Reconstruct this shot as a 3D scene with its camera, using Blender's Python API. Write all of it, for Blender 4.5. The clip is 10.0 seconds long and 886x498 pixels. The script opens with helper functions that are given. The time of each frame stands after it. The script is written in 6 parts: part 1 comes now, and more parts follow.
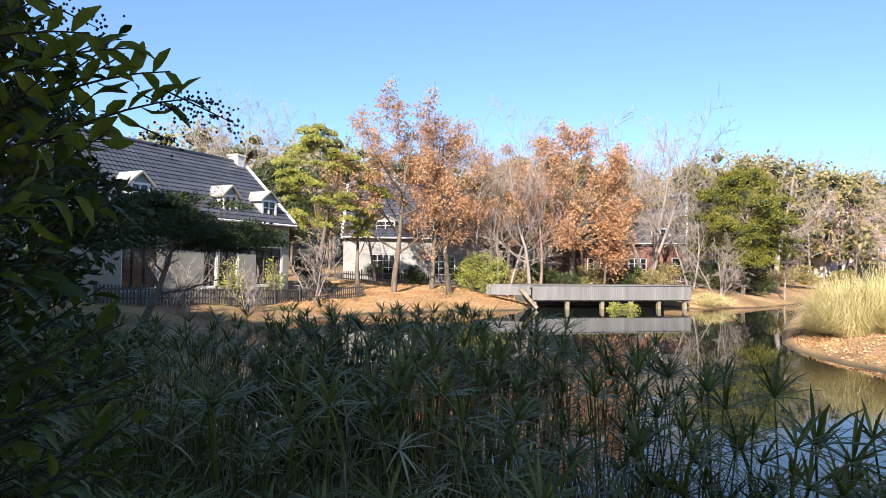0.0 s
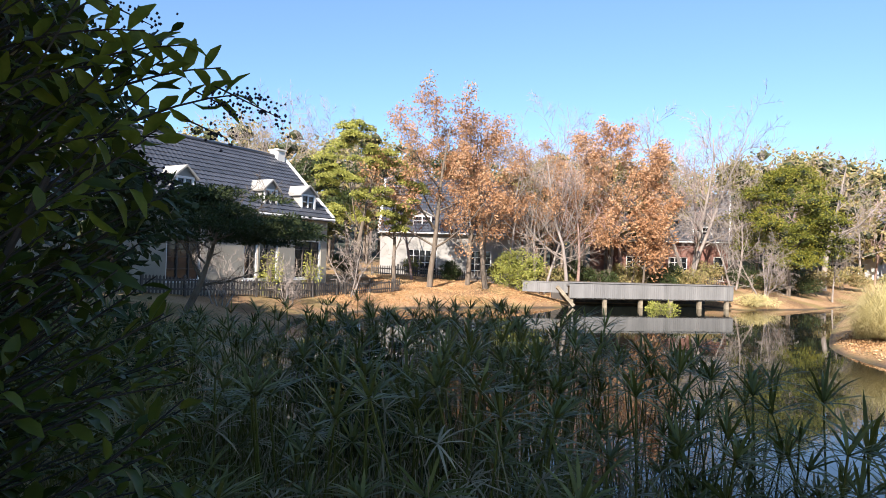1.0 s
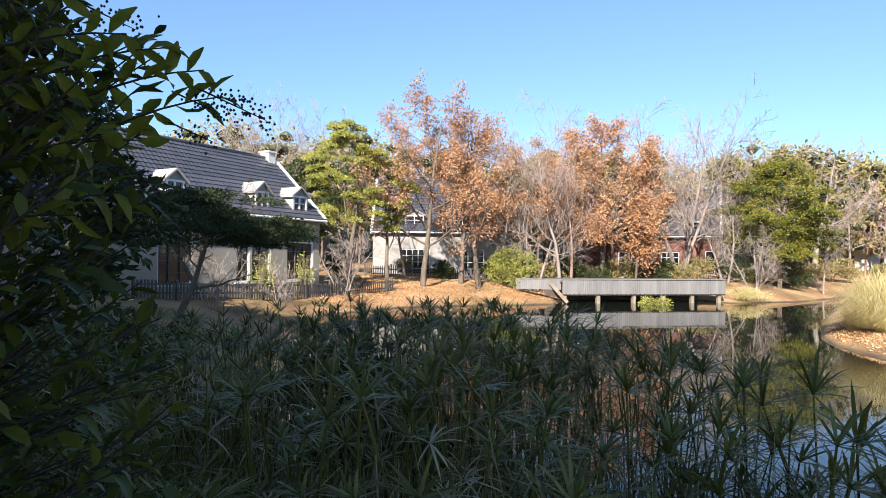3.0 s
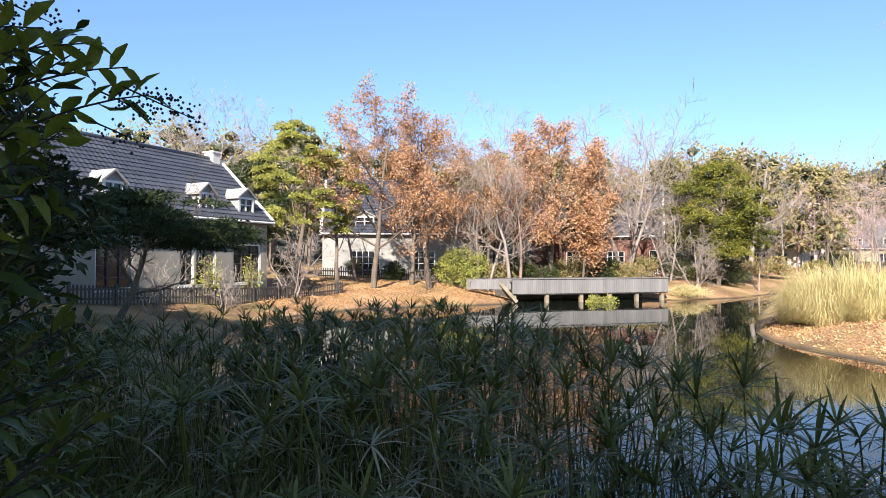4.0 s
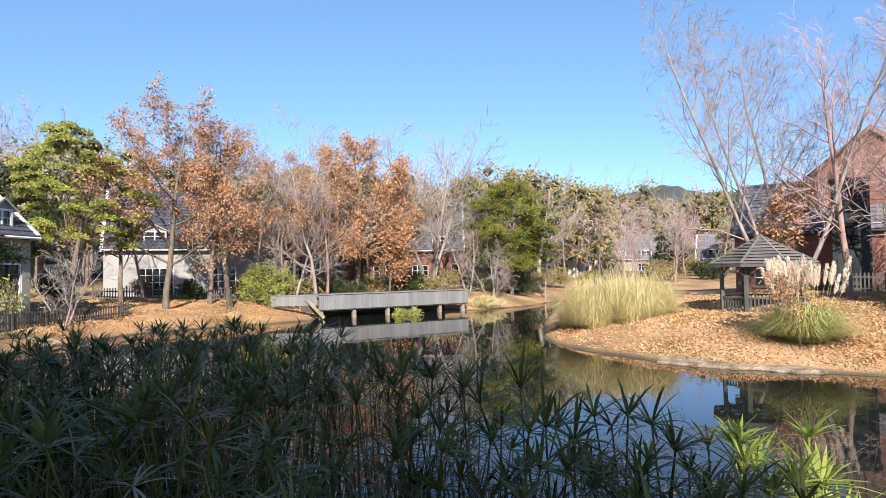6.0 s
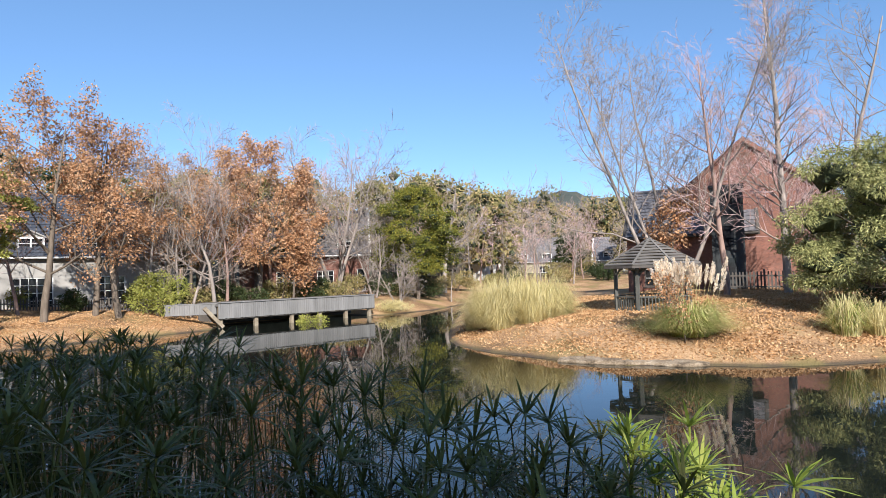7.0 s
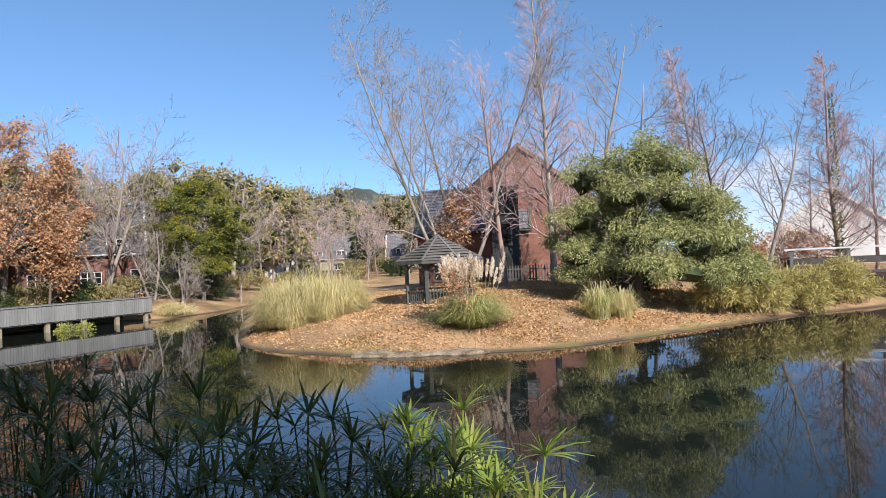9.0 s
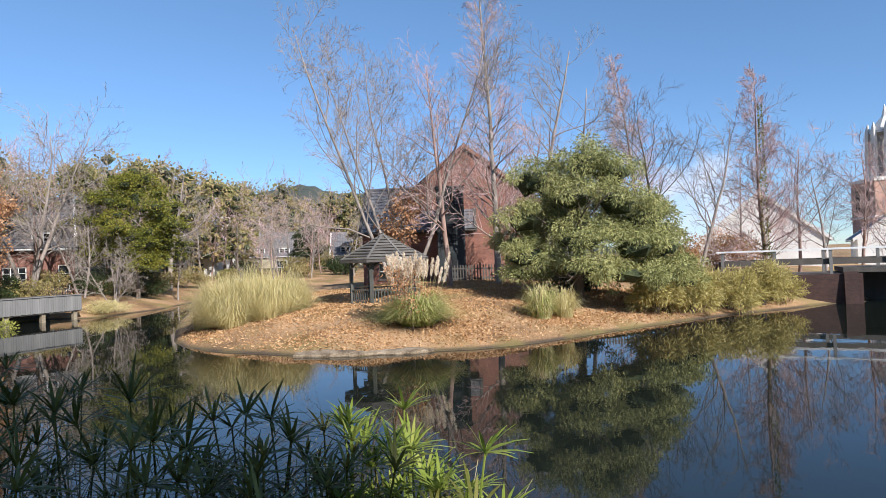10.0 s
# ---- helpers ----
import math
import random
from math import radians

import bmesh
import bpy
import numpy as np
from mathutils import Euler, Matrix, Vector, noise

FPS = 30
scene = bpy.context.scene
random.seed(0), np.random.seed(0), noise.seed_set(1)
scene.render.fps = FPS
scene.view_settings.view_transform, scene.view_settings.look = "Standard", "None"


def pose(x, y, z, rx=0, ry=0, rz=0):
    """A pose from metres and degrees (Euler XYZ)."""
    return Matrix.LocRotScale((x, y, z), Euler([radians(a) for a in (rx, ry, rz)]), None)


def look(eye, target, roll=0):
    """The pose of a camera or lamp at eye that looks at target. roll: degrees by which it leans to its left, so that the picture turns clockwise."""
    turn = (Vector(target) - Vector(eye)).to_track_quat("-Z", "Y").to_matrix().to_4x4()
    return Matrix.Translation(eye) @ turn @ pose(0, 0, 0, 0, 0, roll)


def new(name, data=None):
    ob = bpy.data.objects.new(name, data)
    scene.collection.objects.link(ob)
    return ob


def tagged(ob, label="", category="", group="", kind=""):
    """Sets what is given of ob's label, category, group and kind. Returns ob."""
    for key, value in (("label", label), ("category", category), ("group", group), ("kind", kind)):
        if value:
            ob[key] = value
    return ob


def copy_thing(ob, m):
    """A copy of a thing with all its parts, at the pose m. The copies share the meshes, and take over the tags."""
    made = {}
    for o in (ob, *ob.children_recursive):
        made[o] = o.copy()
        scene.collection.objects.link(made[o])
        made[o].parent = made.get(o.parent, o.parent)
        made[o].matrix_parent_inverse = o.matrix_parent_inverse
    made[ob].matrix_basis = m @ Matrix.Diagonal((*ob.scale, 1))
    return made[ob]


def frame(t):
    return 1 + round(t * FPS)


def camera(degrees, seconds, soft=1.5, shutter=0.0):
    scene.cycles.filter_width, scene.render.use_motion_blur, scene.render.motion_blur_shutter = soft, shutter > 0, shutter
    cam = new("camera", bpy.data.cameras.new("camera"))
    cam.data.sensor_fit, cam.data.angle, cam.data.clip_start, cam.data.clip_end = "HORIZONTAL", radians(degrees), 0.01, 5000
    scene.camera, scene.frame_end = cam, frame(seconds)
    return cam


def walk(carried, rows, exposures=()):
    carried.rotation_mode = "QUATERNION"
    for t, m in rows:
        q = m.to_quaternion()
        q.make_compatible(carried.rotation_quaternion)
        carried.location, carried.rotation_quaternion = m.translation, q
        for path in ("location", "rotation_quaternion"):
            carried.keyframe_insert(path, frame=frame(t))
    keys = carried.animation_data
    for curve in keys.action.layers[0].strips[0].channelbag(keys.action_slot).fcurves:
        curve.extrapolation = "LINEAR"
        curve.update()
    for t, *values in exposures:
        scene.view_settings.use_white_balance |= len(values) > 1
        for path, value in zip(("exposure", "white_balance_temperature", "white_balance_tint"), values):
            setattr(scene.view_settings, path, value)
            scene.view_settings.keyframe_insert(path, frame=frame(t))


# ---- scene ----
import itertools

cam = camera(71.4, 10.0, soft=0.75)
PATH = [
    (0, pose(-0.120, 0.000, 3.0, 91.30, -0.85, -0.02)),
    (0.5, pose(-0.137, 0.000, 3.0, 91.34, -1.57, 2.07)),
    (1, pose(-0.140, 0.000, 3.0, 90.83, -1.68, 3.31)),
    (1.5, pose(-0.133, 0.000, 3.0, 90.55, -1.15, 3.23)),
    (2, pose(-0.130, 0.000, 3.0, 90.69, -0.71, 3.08)),
    (3.5, pose(-0.106, 0.000, 3.0, 90.78, -0.58, 1.87)),
    (4, pose(-0.077, 0.000, 3.0, 90.88, -0.08, -1.84)),
    (4.5, pose(-0.051, 0.000, 3.0, 91.05, 0.47, -6.72)),
    (5, pose(-0.016, 0.000, 3.0, 91.19, 0.93, -11.47)),
    (5.5, pose(0.008, 0.000, 3.0, 91.84, 0.89, -15.47)),
    (7, pose(0.070, 0.000, 3.0, 92.33, 1.83, -28.13)),
    (7.5, pose(0.081, -0.014, 3.0, 92.77, 2.45, -32.77)),
    (8, pose(0.094, -0.032, 3.0, 92.46, 2.66, -37.84)),
    (8.5, pose(0.105, -0.046, 3.0, 91.58, 2.70, -42.36)),
    (9, pose(0.112, -0.056, 3.0, 91.27, 2.86, -47.01)),
    (9.5, pose(0.117, -0.062, 3.0, 91.18, 2.69, -50.48)),
    (10, pose(0.118, -0.064, 3.0, 90.96, 2.26, -52.09)),
]
EXPOSURES = [(0.0, 1.32, 6350, 16), (3.5, 1.32, 6350, 16), (5.5, 1.18, 6250, 16), (7.5, 0.80, 6000, 13), (10.0, 0.66, 5950, 13)]
walk(cam, PATH, EXPOSURES)

# ---- light ----
SUN_AZ, SUN_EL = 196.0, 33.0        # degrees clockwise from +y, and above the horizon
sun_dir = Vector((math.sin(radians(SUN_AZ)) * math.cos(radians(SUN_EL)), math.cos(radians(SUN_AZ)) * math.cos(radians(SUN_EL)), math.sin(radians(SUN_EL))))
sun = new("sun", bpy.data.lights.new("sun", "SUN"))
sun.data.energy, sun.data.angle, sun.data.color = 5.0, radians(0.6), (1.0, 0.93, 0.82)
sun.matrix_world = look(sun_dir * 60, (0, 0, 0))

world = bpy.data.worlds.new("sky")
scene.world = world
world.use_nodes = True
wn, wl = world.node_tree.nodes, world.node_tree.links
wn.clear()
sky = wn.new("ShaderNodeTexSky")
sky.sky_type, sky.sun_disc = "NISHITA", False
sky.sun_elevation, sky.sun_rotation = radians(SUN_EL), radians(SUN_AZ)
sky.altitude, sky.air_density, sky.dust_density, sky.ozone_density = 1800, 1.0, 0.0, 1.2
bg, wout = wn.new("ShaderNodeBackground"), wn.new("ShaderNodeOutputWorld")
bg.inputs["Strength"].default_value = 0.102
# a low bank of cumulus over the bridge
tc, cn, sp = wn.new("ShaderNodeTexCoord"), wn.new("ShaderNodeTexNoise"), wn.new("ShaderNodeSeparateXYZ")
wl.new(tc.outputs["Generated"], cn.inputs["Vector"])
wl.new(tc.outputs["Generated"], sp.inputs[0])
cn.inputs["Scale"].default_value, cn.inputs["Detail"].default_value = 13.0, 8
mask_x, mask_z, cloud, both, mix = wn.new("ShaderNodeMapRange"), wn.new("ShaderNodeMapRange"), wn.new("ShaderNodeMapRange"), wn.new("ShaderNodeMath"), wn.new("ShaderNodeMixRGB")
wl.new(sp.outputs["X"], mask_x.inputs["Value"])
mask_x.inputs["From Min"].default_value, mask_x.inputs["From Max"].default_value = 0.915, 0.95
wl.new(sp.outputs["Z"], mask_z.inputs["Value"])
mask_z.inputs["From Min"].default_value, mask_z.inputs["From Max"].default_value = 0.185, 0.12
wl.new(mask_x.outputs[0], both.inputs[0])
wl.new(mask_z.outputs[0], both.inputs[1])
both.operation = "MULTIPLY"
mask_y, trio = wn.new("ShaderNodeMapRange"), wn.new("ShaderNodeMath")
wl.new(sp.outputs["Y"], mask_y.inputs["Value"])
mask_y.inputs["From Min"].default_value, mask_y.inputs["From Max"].default_value = 0.15, 0.22
wl.new(both.outputs[0], trio.inputs[0])
wl.new(mask_y.outputs[0], trio.inputs[1])
trio.operation = "MULTIPLY"
lift = wn.new("ShaderNodeMath")
lift.operation = "MULTIPLY_ADD"
wl.new(trio.outputs[0], lift.inputs[0])
lift.inputs[1].default_value = 0.55
wl.new(cn.outputs["Fac"], lift.inputs[2])
wl.new(lift.outputs[0], cloud.inputs["Value"])
cloud.inputs["From Min"].default_value, cloud.inputs["From Max"].default_value, cloud.inputs["To Max"].default_value = 0.86, 1.12, 0.8
wl.new(cloud.outputs[0], mix.inputs[0])
# clear winter air: the sky stays blue down to the tree tops
deep, tone = wn.new("ShaderNodeValToRGB"), wn.new("ShaderNodeMixRGB")
deep.color_ramp.elements[0].position, deep.color_ramp.elements[0].color = 0.03, (0.56, 0.68, 0.82, 1)
deep.color_ramp.elements[1].position, deep.color_ramp.elements[1].color = 0.42, (0.88, 1.03, 1.04, 1)
wl.new(sp.outputs["Z"], deep.inputs[0])
tone.blend_type = "MULTIPLY"
tone.inputs[0].default_value = 1.0
wl.new(sky.outputs[0], tone.inputs[1])
wl.new(deep.outputs[0], tone.inputs[2])
wl.new(tone.outputs[0], mix.inputs[1])
mix.inputs[2].default_value = (5.6, 5.8, 6.3, 1)
wl.new(mix.outputs[0], bg.inputs["Color"])
wl.new(bg.outputs[0], wout.inputs["Surface"])


# ---- materials ----
def material(name, colors, scale=8.0, rough=0.7, bump=0.3, bump_scale=60.0, island=0.0, metal=0.0, coat=0.0, translucent=0.0, stretch=(1, 1, 1), bump_dist=0.01, grain=0.35):
    """Two scales of noise blend the colours; island: how far each loose piece strays in tone."""
    m = bpy.data.materials.new(name)
    m.use_nodes = True
    n, l = m.node_tree.nodes, m.node_tree.links
    p = n["Principled BSDF"]
    co, mp = n.new("ShaderNodeTexCoord"), n.new("ShaderNodeMapping")
    mp.inputs["Scale"].default_value = stretch
    l.new(co.outputs["Object"], mp.inputs["Vector"])
    big, fine = n.new("ShaderNodeTexNoise"), n.new("ShaderNodeTexNoise")
    big.inputs["Scale"].default_value, big.inputs["Detail"].default_value = scale, 5
    fine.inputs["Scale"].default_value, fine.inputs["Detail"].default_value = bump_scale, 4
    l.new(mp.outputs[0], big.inputs["Vector"])
    l.new(mp.outputs[0], fine.inputs["Vector"])
    mixed = n.new("ShaderNodeMath")
    mixed.operation = "MULTIPLY_ADD"
    l.new(fine.outputs["Fac"], mixed.inputs[0])
    mixed.inputs[1].default_value = grain
    l.new(big.outputs["Fac"], mixed.inputs[2])
    level = n.new("ShaderNodeMath")
    level.operation = "SUBTRACT"
    l.new(mixed.outputs[0], level.inputs[0])
    level.inputs[1].default_value = (grain - 0.35) * 0.5
    last = level.outputs[0]
    if island:
        geo, add = n.new("ShaderNodeNewGeometry"), n.new("ShaderNodeMath")
        add.operation = "MULTIPLY_ADD"
        info, half = n.new("ShaderNodeObjectInfo"), n.new("ShaderNodeMath")
        half.operation = "MULTIPLY_ADD"
        l.new(info.outputs["Random"], half.inputs[0])
        half.inputs[1].default_value = 0.35
        l.new(geo.outputs["Random Per Island"], half.inputs[2])
        l.new(half.outputs[0], add.inputs[0])
        add.inputs[1].default_value = island
        l.new(last, add.inputs[2])
        last = add.outputs[0]
    ramp = n.new("ShaderNodeValToRGB")
    el = ramp.color_ramp.elements
    lo, hi = 0.45, 0.9 + island
    while len(el) < len(colors):
        el.new(0.5)
    for k, c in enumerate(colors):
        el[k].position = min(1.0, (lo + (hi - lo) * k / max(1, len(colors) - 1)) / (1 + island))
        el[k].color = (*c, 1)
    div = n.new("ShaderNodeMath")
    div.operation = "DIVIDE"
    l.new(last, div.inputs[0])
    div.inputs[1].default_value = 1 + island
    l.new(div.outputs[0], ramp.inputs["Fac"])
    l.new(ramp.outputs["Color"], p.inputs["Base Color"])
    p.inputs["Roughness"].default_value, p.inputs["Metallic"].default_value = rough, metal
    p.inputs["Specular IOR Level"].default_value = 0.18 if translucent else 0.35
    if bump:
        b = n.new("ShaderNodeBump")
        b.inputs["Strength"].default_value, b.inputs["Distance"].default_value = bump, bump_dist
        l.new(fine.outputs["Fac"], b.inputs["Height"])
        l.new(b.outputs[0], p.inputs["Normal"])
    if translucent:
        tr, mx = n.new("ShaderNodeBsdfTranslucent"), n.new("ShaderNodeMixShader")
        l.new(ramp.outputs["Color"], tr.inputs["Color"])
        mx.inputs[0].default_value = translucent
        l.new(p.outputs[0], mx.inputs[1])
        l.new(tr.outputs[0], mx.inputs[2])
        l.new(mx.outputs[0], n["Material Output"].inputs["Surface"])
    return m


M = {}
M["soil"] = material("soil", [(0.07, 0.05, 0.035), (0.13, 0.10, 0.065)], 2, 0.95, 0.8, 20)
M["bark"] = material("bark", [(0.09, 0.07, 0.05), (0.20, 0.16, 0.12)], 6, 0.9, 0.6, 40, stretch=(1, 1, 0.3))
# darker copy of the bark, toned down in colour for the shaded privet
M["bark_dark"] = material("bark_darkened_for_shade", [(0.018, 0.015, 0.012), (0.045, 0.038, 0.03)], 6, 0.9, 0.4, 40)
M["bark_pale"] = material("pale_bark", [(0.17, 0.14, 0.115), (0.36, 0.305, 0.26)], 6, 0.9, 0.5, 40, stretch=(1, 1, 0.3))
M["bark_red"] = material("reddish_bark", [(0.20, 0.13, 0.10), (0.38, 0.26, 0.21)], 6, 0.9, 0.5, 40, stretch=(1, 1, 0.3))
M["leaf_yg"] = material("yellow_green_leaves", [(0.14, 0.165, 0.035), (0.30, 0.31, 0.07), (0.52, 0.49, 0.13)], 0.7, 0.5, 0, 20, 0.5, translucent=0.3)
M["leaf_orange"] = material("dry_orange_leaves", [(0.18, 0.085, 0.036), (0.44, 0.235, 0.112), (0.66, 0.42, 0.245)], 0.7, 0.6, 0, 20, 0.6, translucent=0.3)
M["leaf_green"] = material("green_leaves", [(0.06, 0.075, 0.015), (0.155, 0.165, 0.028), (0.38, 0.32, 0.05)], 0.6, 0.45, 0, 20, 0.5, translucent=0.25)
M["leaf_dark"] = material("dark_evergreen_leaves", [(0.018, 0.03, 0.012), (0.045, 0.062, 0.022), (0.08, 0.10, 0.035)], 0.6, 0.45, 0, 20, 0.5, translucent=0.2)
M["leaf_forest"] = material("mixed_forest_leaves", [(0.085, 0.10, 0.03), (0.20, 0.19, 0.06), (0.34, 0.27, 0.12), (0.42, 0.27, 0.14)], 0.13, 0.6, 0, 1, 0.35, translucent=0.2)
M["leaf_cedar"] = material("cedar_sprays", [(0.10, 0.112, 0.04), (0.27, 0.275, 0.10), (0.52, 0.49, 0.21)], 0.8, 0.8, 0, 20, 0.5, translucent=0.12)
# crown hearts: a near-black tone stands for the deep shade among leaves
M["inner_shade"] = material("painted_inner_shade", [(0.016, 0.022, 0.009), (0.04, 0.05, 0.018), (0.07, 0.08, 0.028)], 2.0, 0.8, 0.6, 9, bump_dist=0.1)
M["twig_pink"] = material("pinkish_winter_twigs", [(0.36, 0.24, 0.22), (0.58, 0.42, 0.39)], 2.0, 0.85, 0, 40)
# darker copy of the tower stone: shade within the lantern is in its colour
M["tower_core"] = material("pale_stone_darkened_for_shade", [(0.26, 0.25, 0.24), (0.36, 0.35, 0.33)], 0.3, 0.9, 0.2, 4)
M["tower_paint"] = material("dark_green_grey_boarding", [(0.022, 0.026, 0.026), (0.055, 0.06, 0.06)], 1.2, 0.7, 0.3, 20, stretch=(1, 1, 0.2))
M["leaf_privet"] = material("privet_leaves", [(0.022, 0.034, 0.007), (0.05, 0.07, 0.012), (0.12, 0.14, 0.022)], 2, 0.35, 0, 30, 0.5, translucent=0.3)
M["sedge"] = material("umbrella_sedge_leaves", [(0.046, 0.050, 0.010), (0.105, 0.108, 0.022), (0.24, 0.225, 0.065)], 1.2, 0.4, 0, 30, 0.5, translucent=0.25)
M["sedge"].node_tree.nodes["Principled BSDF"].inputs["Specular IOR Level"].default_value = 0.22
M["sedge_dry"] = material("dry_sedge", [(0.13, 0.10, 0.05), (0.25, 0.20, 0.11), (0.42, 0.36, 0.23)], 1.2, 0.6, 0, 30, 0.6, translucent=0.2)
# brighter copy of the sedge leaves: sunshine is mixed into the colour
M["sedge_lit"] = material("sunlit_tone_sedge_leaves", [(0.13, 0.175, 0.028), (0.23, 0.29, 0.048), (0.38, 0.40, 0.10)], 1.2, 0.4, 0, 30, 0.5, translucent=0.35)
M["grass_dry"] = material("dry_grass_blades", [(0.40, 0.33, 0.13), (0.60, 0.51, 0.23), (0.74, 0.65, 0.36)], 1.0, 0.6, 0, 30, 0.5, translucent=0.3)
M["grass_green"] = material("green_grass_blades", [(0.15, 0.19, 0.045), (0.28, 0.32, 0.08), (0.46, 0.46, 0.15)], 1.0, 0.5, 0, 30, 0.5, translucent=0.3)
M["plume"] = material("pampas_plumes", [(0.66, 0.52, 0.37), (0.82, 0.70, 0.54), (0.92, 0.83, 0.70)], 2, 0.9, 0, 30, 0.5, translucent=0.4)
M["berry"] = material("dark_berries", [(0.008, 0.008, 0.016), (0.02, 0.018, 0.03)], 30, 0.3, 0, 30)
M["plaster"] = material("cream_plaster", [(0.27, 0.245, 0.19), (0.36, 0.33, 0.265)], 0.8, 0.9, 0.3, 40)
M["plaster_grey"] = material("grey_white_plaster", [(0.26, 0.25, 0.225), (0.36, 0.345, 0.315)], 0.8, 0.9, 0.3, 40)
M["plaster_white"] = material("white_plaster", [(0.66, 0.63, 0.58), (0.80, 0.78, 0.74)], 0.8, 0.9, 0.3, 40)
M["plaster_yellow"] = material("yellow_plaster", [(0.42, 0.37, 0.24), (0.54, 0.48, 0.33)], 0.8, 0.9, 0.3, 40)
M["white"] = material("white_paint", [(0.66, 0.65, 0.62), (0.80, 0.79, 0.76)], 3, 0.5, 0.15, 40)
M["tiles"] = material("dark_glazed_roof_tiles", [(0.035, 0.04, 0.05), (0.075, 0.08, 0.095)], 1.5, 0.32, 0.2, 30, 0.25)
M["slate"] = material("grey_slate_tiles", [(0.11, 0.105, 0.11), (0.20, 0.19, 0.19)], 1.5, 0.6, 0.3, 30, 0.3)
M["timber"] = material("weathered_timber", [(0.10, 0.098, 0.092), (0.23, 0.222, 0.208)], 2, 0.85, 0.5, 50, 0.45, stretch=(1, 1, 0.15))
M["timber_dark"] = material("dark_timber", [(0.05, 0.045, 0.038), (0.12, 0.105, 0.09)], 3, 0.85, 0.5, 50, 0.35, stretch=(1, 1, 0.2))
M["timber_green"] = material("grey_green_painted_timber", [(0.055, 0.055, 0.046), (0.115, 0.115, 0.098)], 3, 0.75, 0.3, 50, 0.2)
M["shingle"] = material("weathered_roof_boards", [(0.05, 0.045, 0.04), (0.11, 0.10, 0.088), (0.20, 0.185, 0.165)], 2, 0.85, 0.5, 40, 0.5)
M["bamboo"] = material("bamboo_grass_leaves", [(0.20, 0.175, 0.045), (0.44, 0.37, 0.12), (0.62, 0.52, 0.23)], 1.0, 0.5, 0, 30, 0.5, translucent=0.3)
M["litter_leaf"] = material("fallen_leaves", [(0.17, 0.085, 0.035), (0.42, 0.235, 0.10), (0.64, 0.43, 0.23)], 0.6, 0.8, 0, 30, 0.7)
# brighter copy of the privet leaves, with sunlight put into its colour
M["privet_lit"] = material("thin_privet_leaves_painted_lit", [(0.08, 0.11, 0.014), (0.16, 0.19, 0.025), (0.28, 0.29, 0.045)], 6, 0.35, 0.1, 60, translucent=0.5)
M["rock"] = material("pale_rock", [(0.19, 0.15, 0.10), (0.33, 0.28, 0.20)], 1.5, 0.9, 0.7, 12, bump_dist=0.04)
M["slab_rock"] = material("mottled_shore_rock", [(0.09, 0.065, 0.04), (0.24, 0.18, 0.115), (0.38, 0.31, 0.22)], 2.2, 0.95, 0.9, 16, bump_dist=0.05, grain=0.6)
# near-black tone that stands for the shade inside rooms and openings
M["dark"] = material("interior_shade", [(0.012, 0.012, 0.012), (0.025, 0.024, 0.022)], 2, 0.9, 0)
M["curtain"] = material("pale_curtain", [(0.35, 0.33, 0.30), (0.5, 0.48, 0.44)], 3, 0.9, 0.2, 20)
M["stone"] = material("tower_stone", [(0.58, 0.55, 0.51), (0.75, 0.72, 0.68)], 0.3, 0.9, 0.3, 4)


def brick_material(name, a, b, mortar, size=4.0):
    m = bpy.data.materials.new(name)
    m.use_nodes = True
    n, l = m.node_tree.nodes, m.node_tree.links
    p, co, br, nz, mx = n["Principled BSDF"], n.new("ShaderNodeTexCoord"), n.new("ShaderNodeTexBrick"), n.new("ShaderNodeTexNoise"), n.new("ShaderNodeMixRGB")
    sp2, ad, cb = n.new("ShaderNodeSeparateXYZ"), n.new("ShaderNodeMath"), n.new("ShaderNodeCombineXYZ")
    l.new(co.outputs["Object"], sp2.inputs[0])
    l.new(sp2.outputs["X"], ad.inputs[0])
    l.new(sp2.outputs["Y"], ad.inputs[1])
    l.new(ad.outputs[0], cb.inputs["X"])
    l.new(sp2.outputs["Z"], cb.inputs["Y"])
    l.new(cb.outputs[0], br.inputs["Vector"])
    br.inputs["Scale"].default_value = size
    br.inputs["Color1"].default_value, br.inputs["Color2"].default_value, br.inputs["Mortar"].default_value = (*a, 1), (*b, 1), (*mortar, 1)
    br.inputs["Mortar Size"].default_value = 0.012
    nz.inputs["Scale"].default_value, nz.inputs["Detail"].default_value = 0.9, 6
    l.new(co.outputs["Object"], nz.inputs["Vector"])
    mx.blend_type = "OVERLAY"
    mx.inputs[0].default_value = 0.45
    l.new(br.outputs["Color"], mx.inputs[1])
    l.new(nz.outputs["Fac"], mx.inputs[2])
    l.new(mx.outputs[0], p.inputs["Base Color"])
    p.inputs["Roughness"].default_value = 0.9
    bp = n.new("ShaderNodeBump")
    bp.inputs["Strength"].default_value, bp.inputs["Distance"].default_value, bp.invert = 0.5, 0.01, True
    l.new(br.outputs["Fac"], bp.inputs["Height"])
    l.new(bp.outputs[0], p.inputs["Normal"])
    return m


M["brick"] = brick_material("red_brick", (0.26, 0.115, 0.078), (0.17, 0.078, 0.056), (0.22, 0.17, 0.14))
M["brick_pale"] = brick_material("pale_weathered_brick", (0.46, 0.27, 0.20), (0.38, 0.22, 0.17), (0.45, 0.38, 0.32))
# abutment brick: the shade of nearby trees is put into the colour
M["brick_shaded"] = brick_material("shade_darkened_brick", (0.075, 0.036, 0.027), (0.045, 0.024, 0.02), (0.08, 0.065, 0.055))
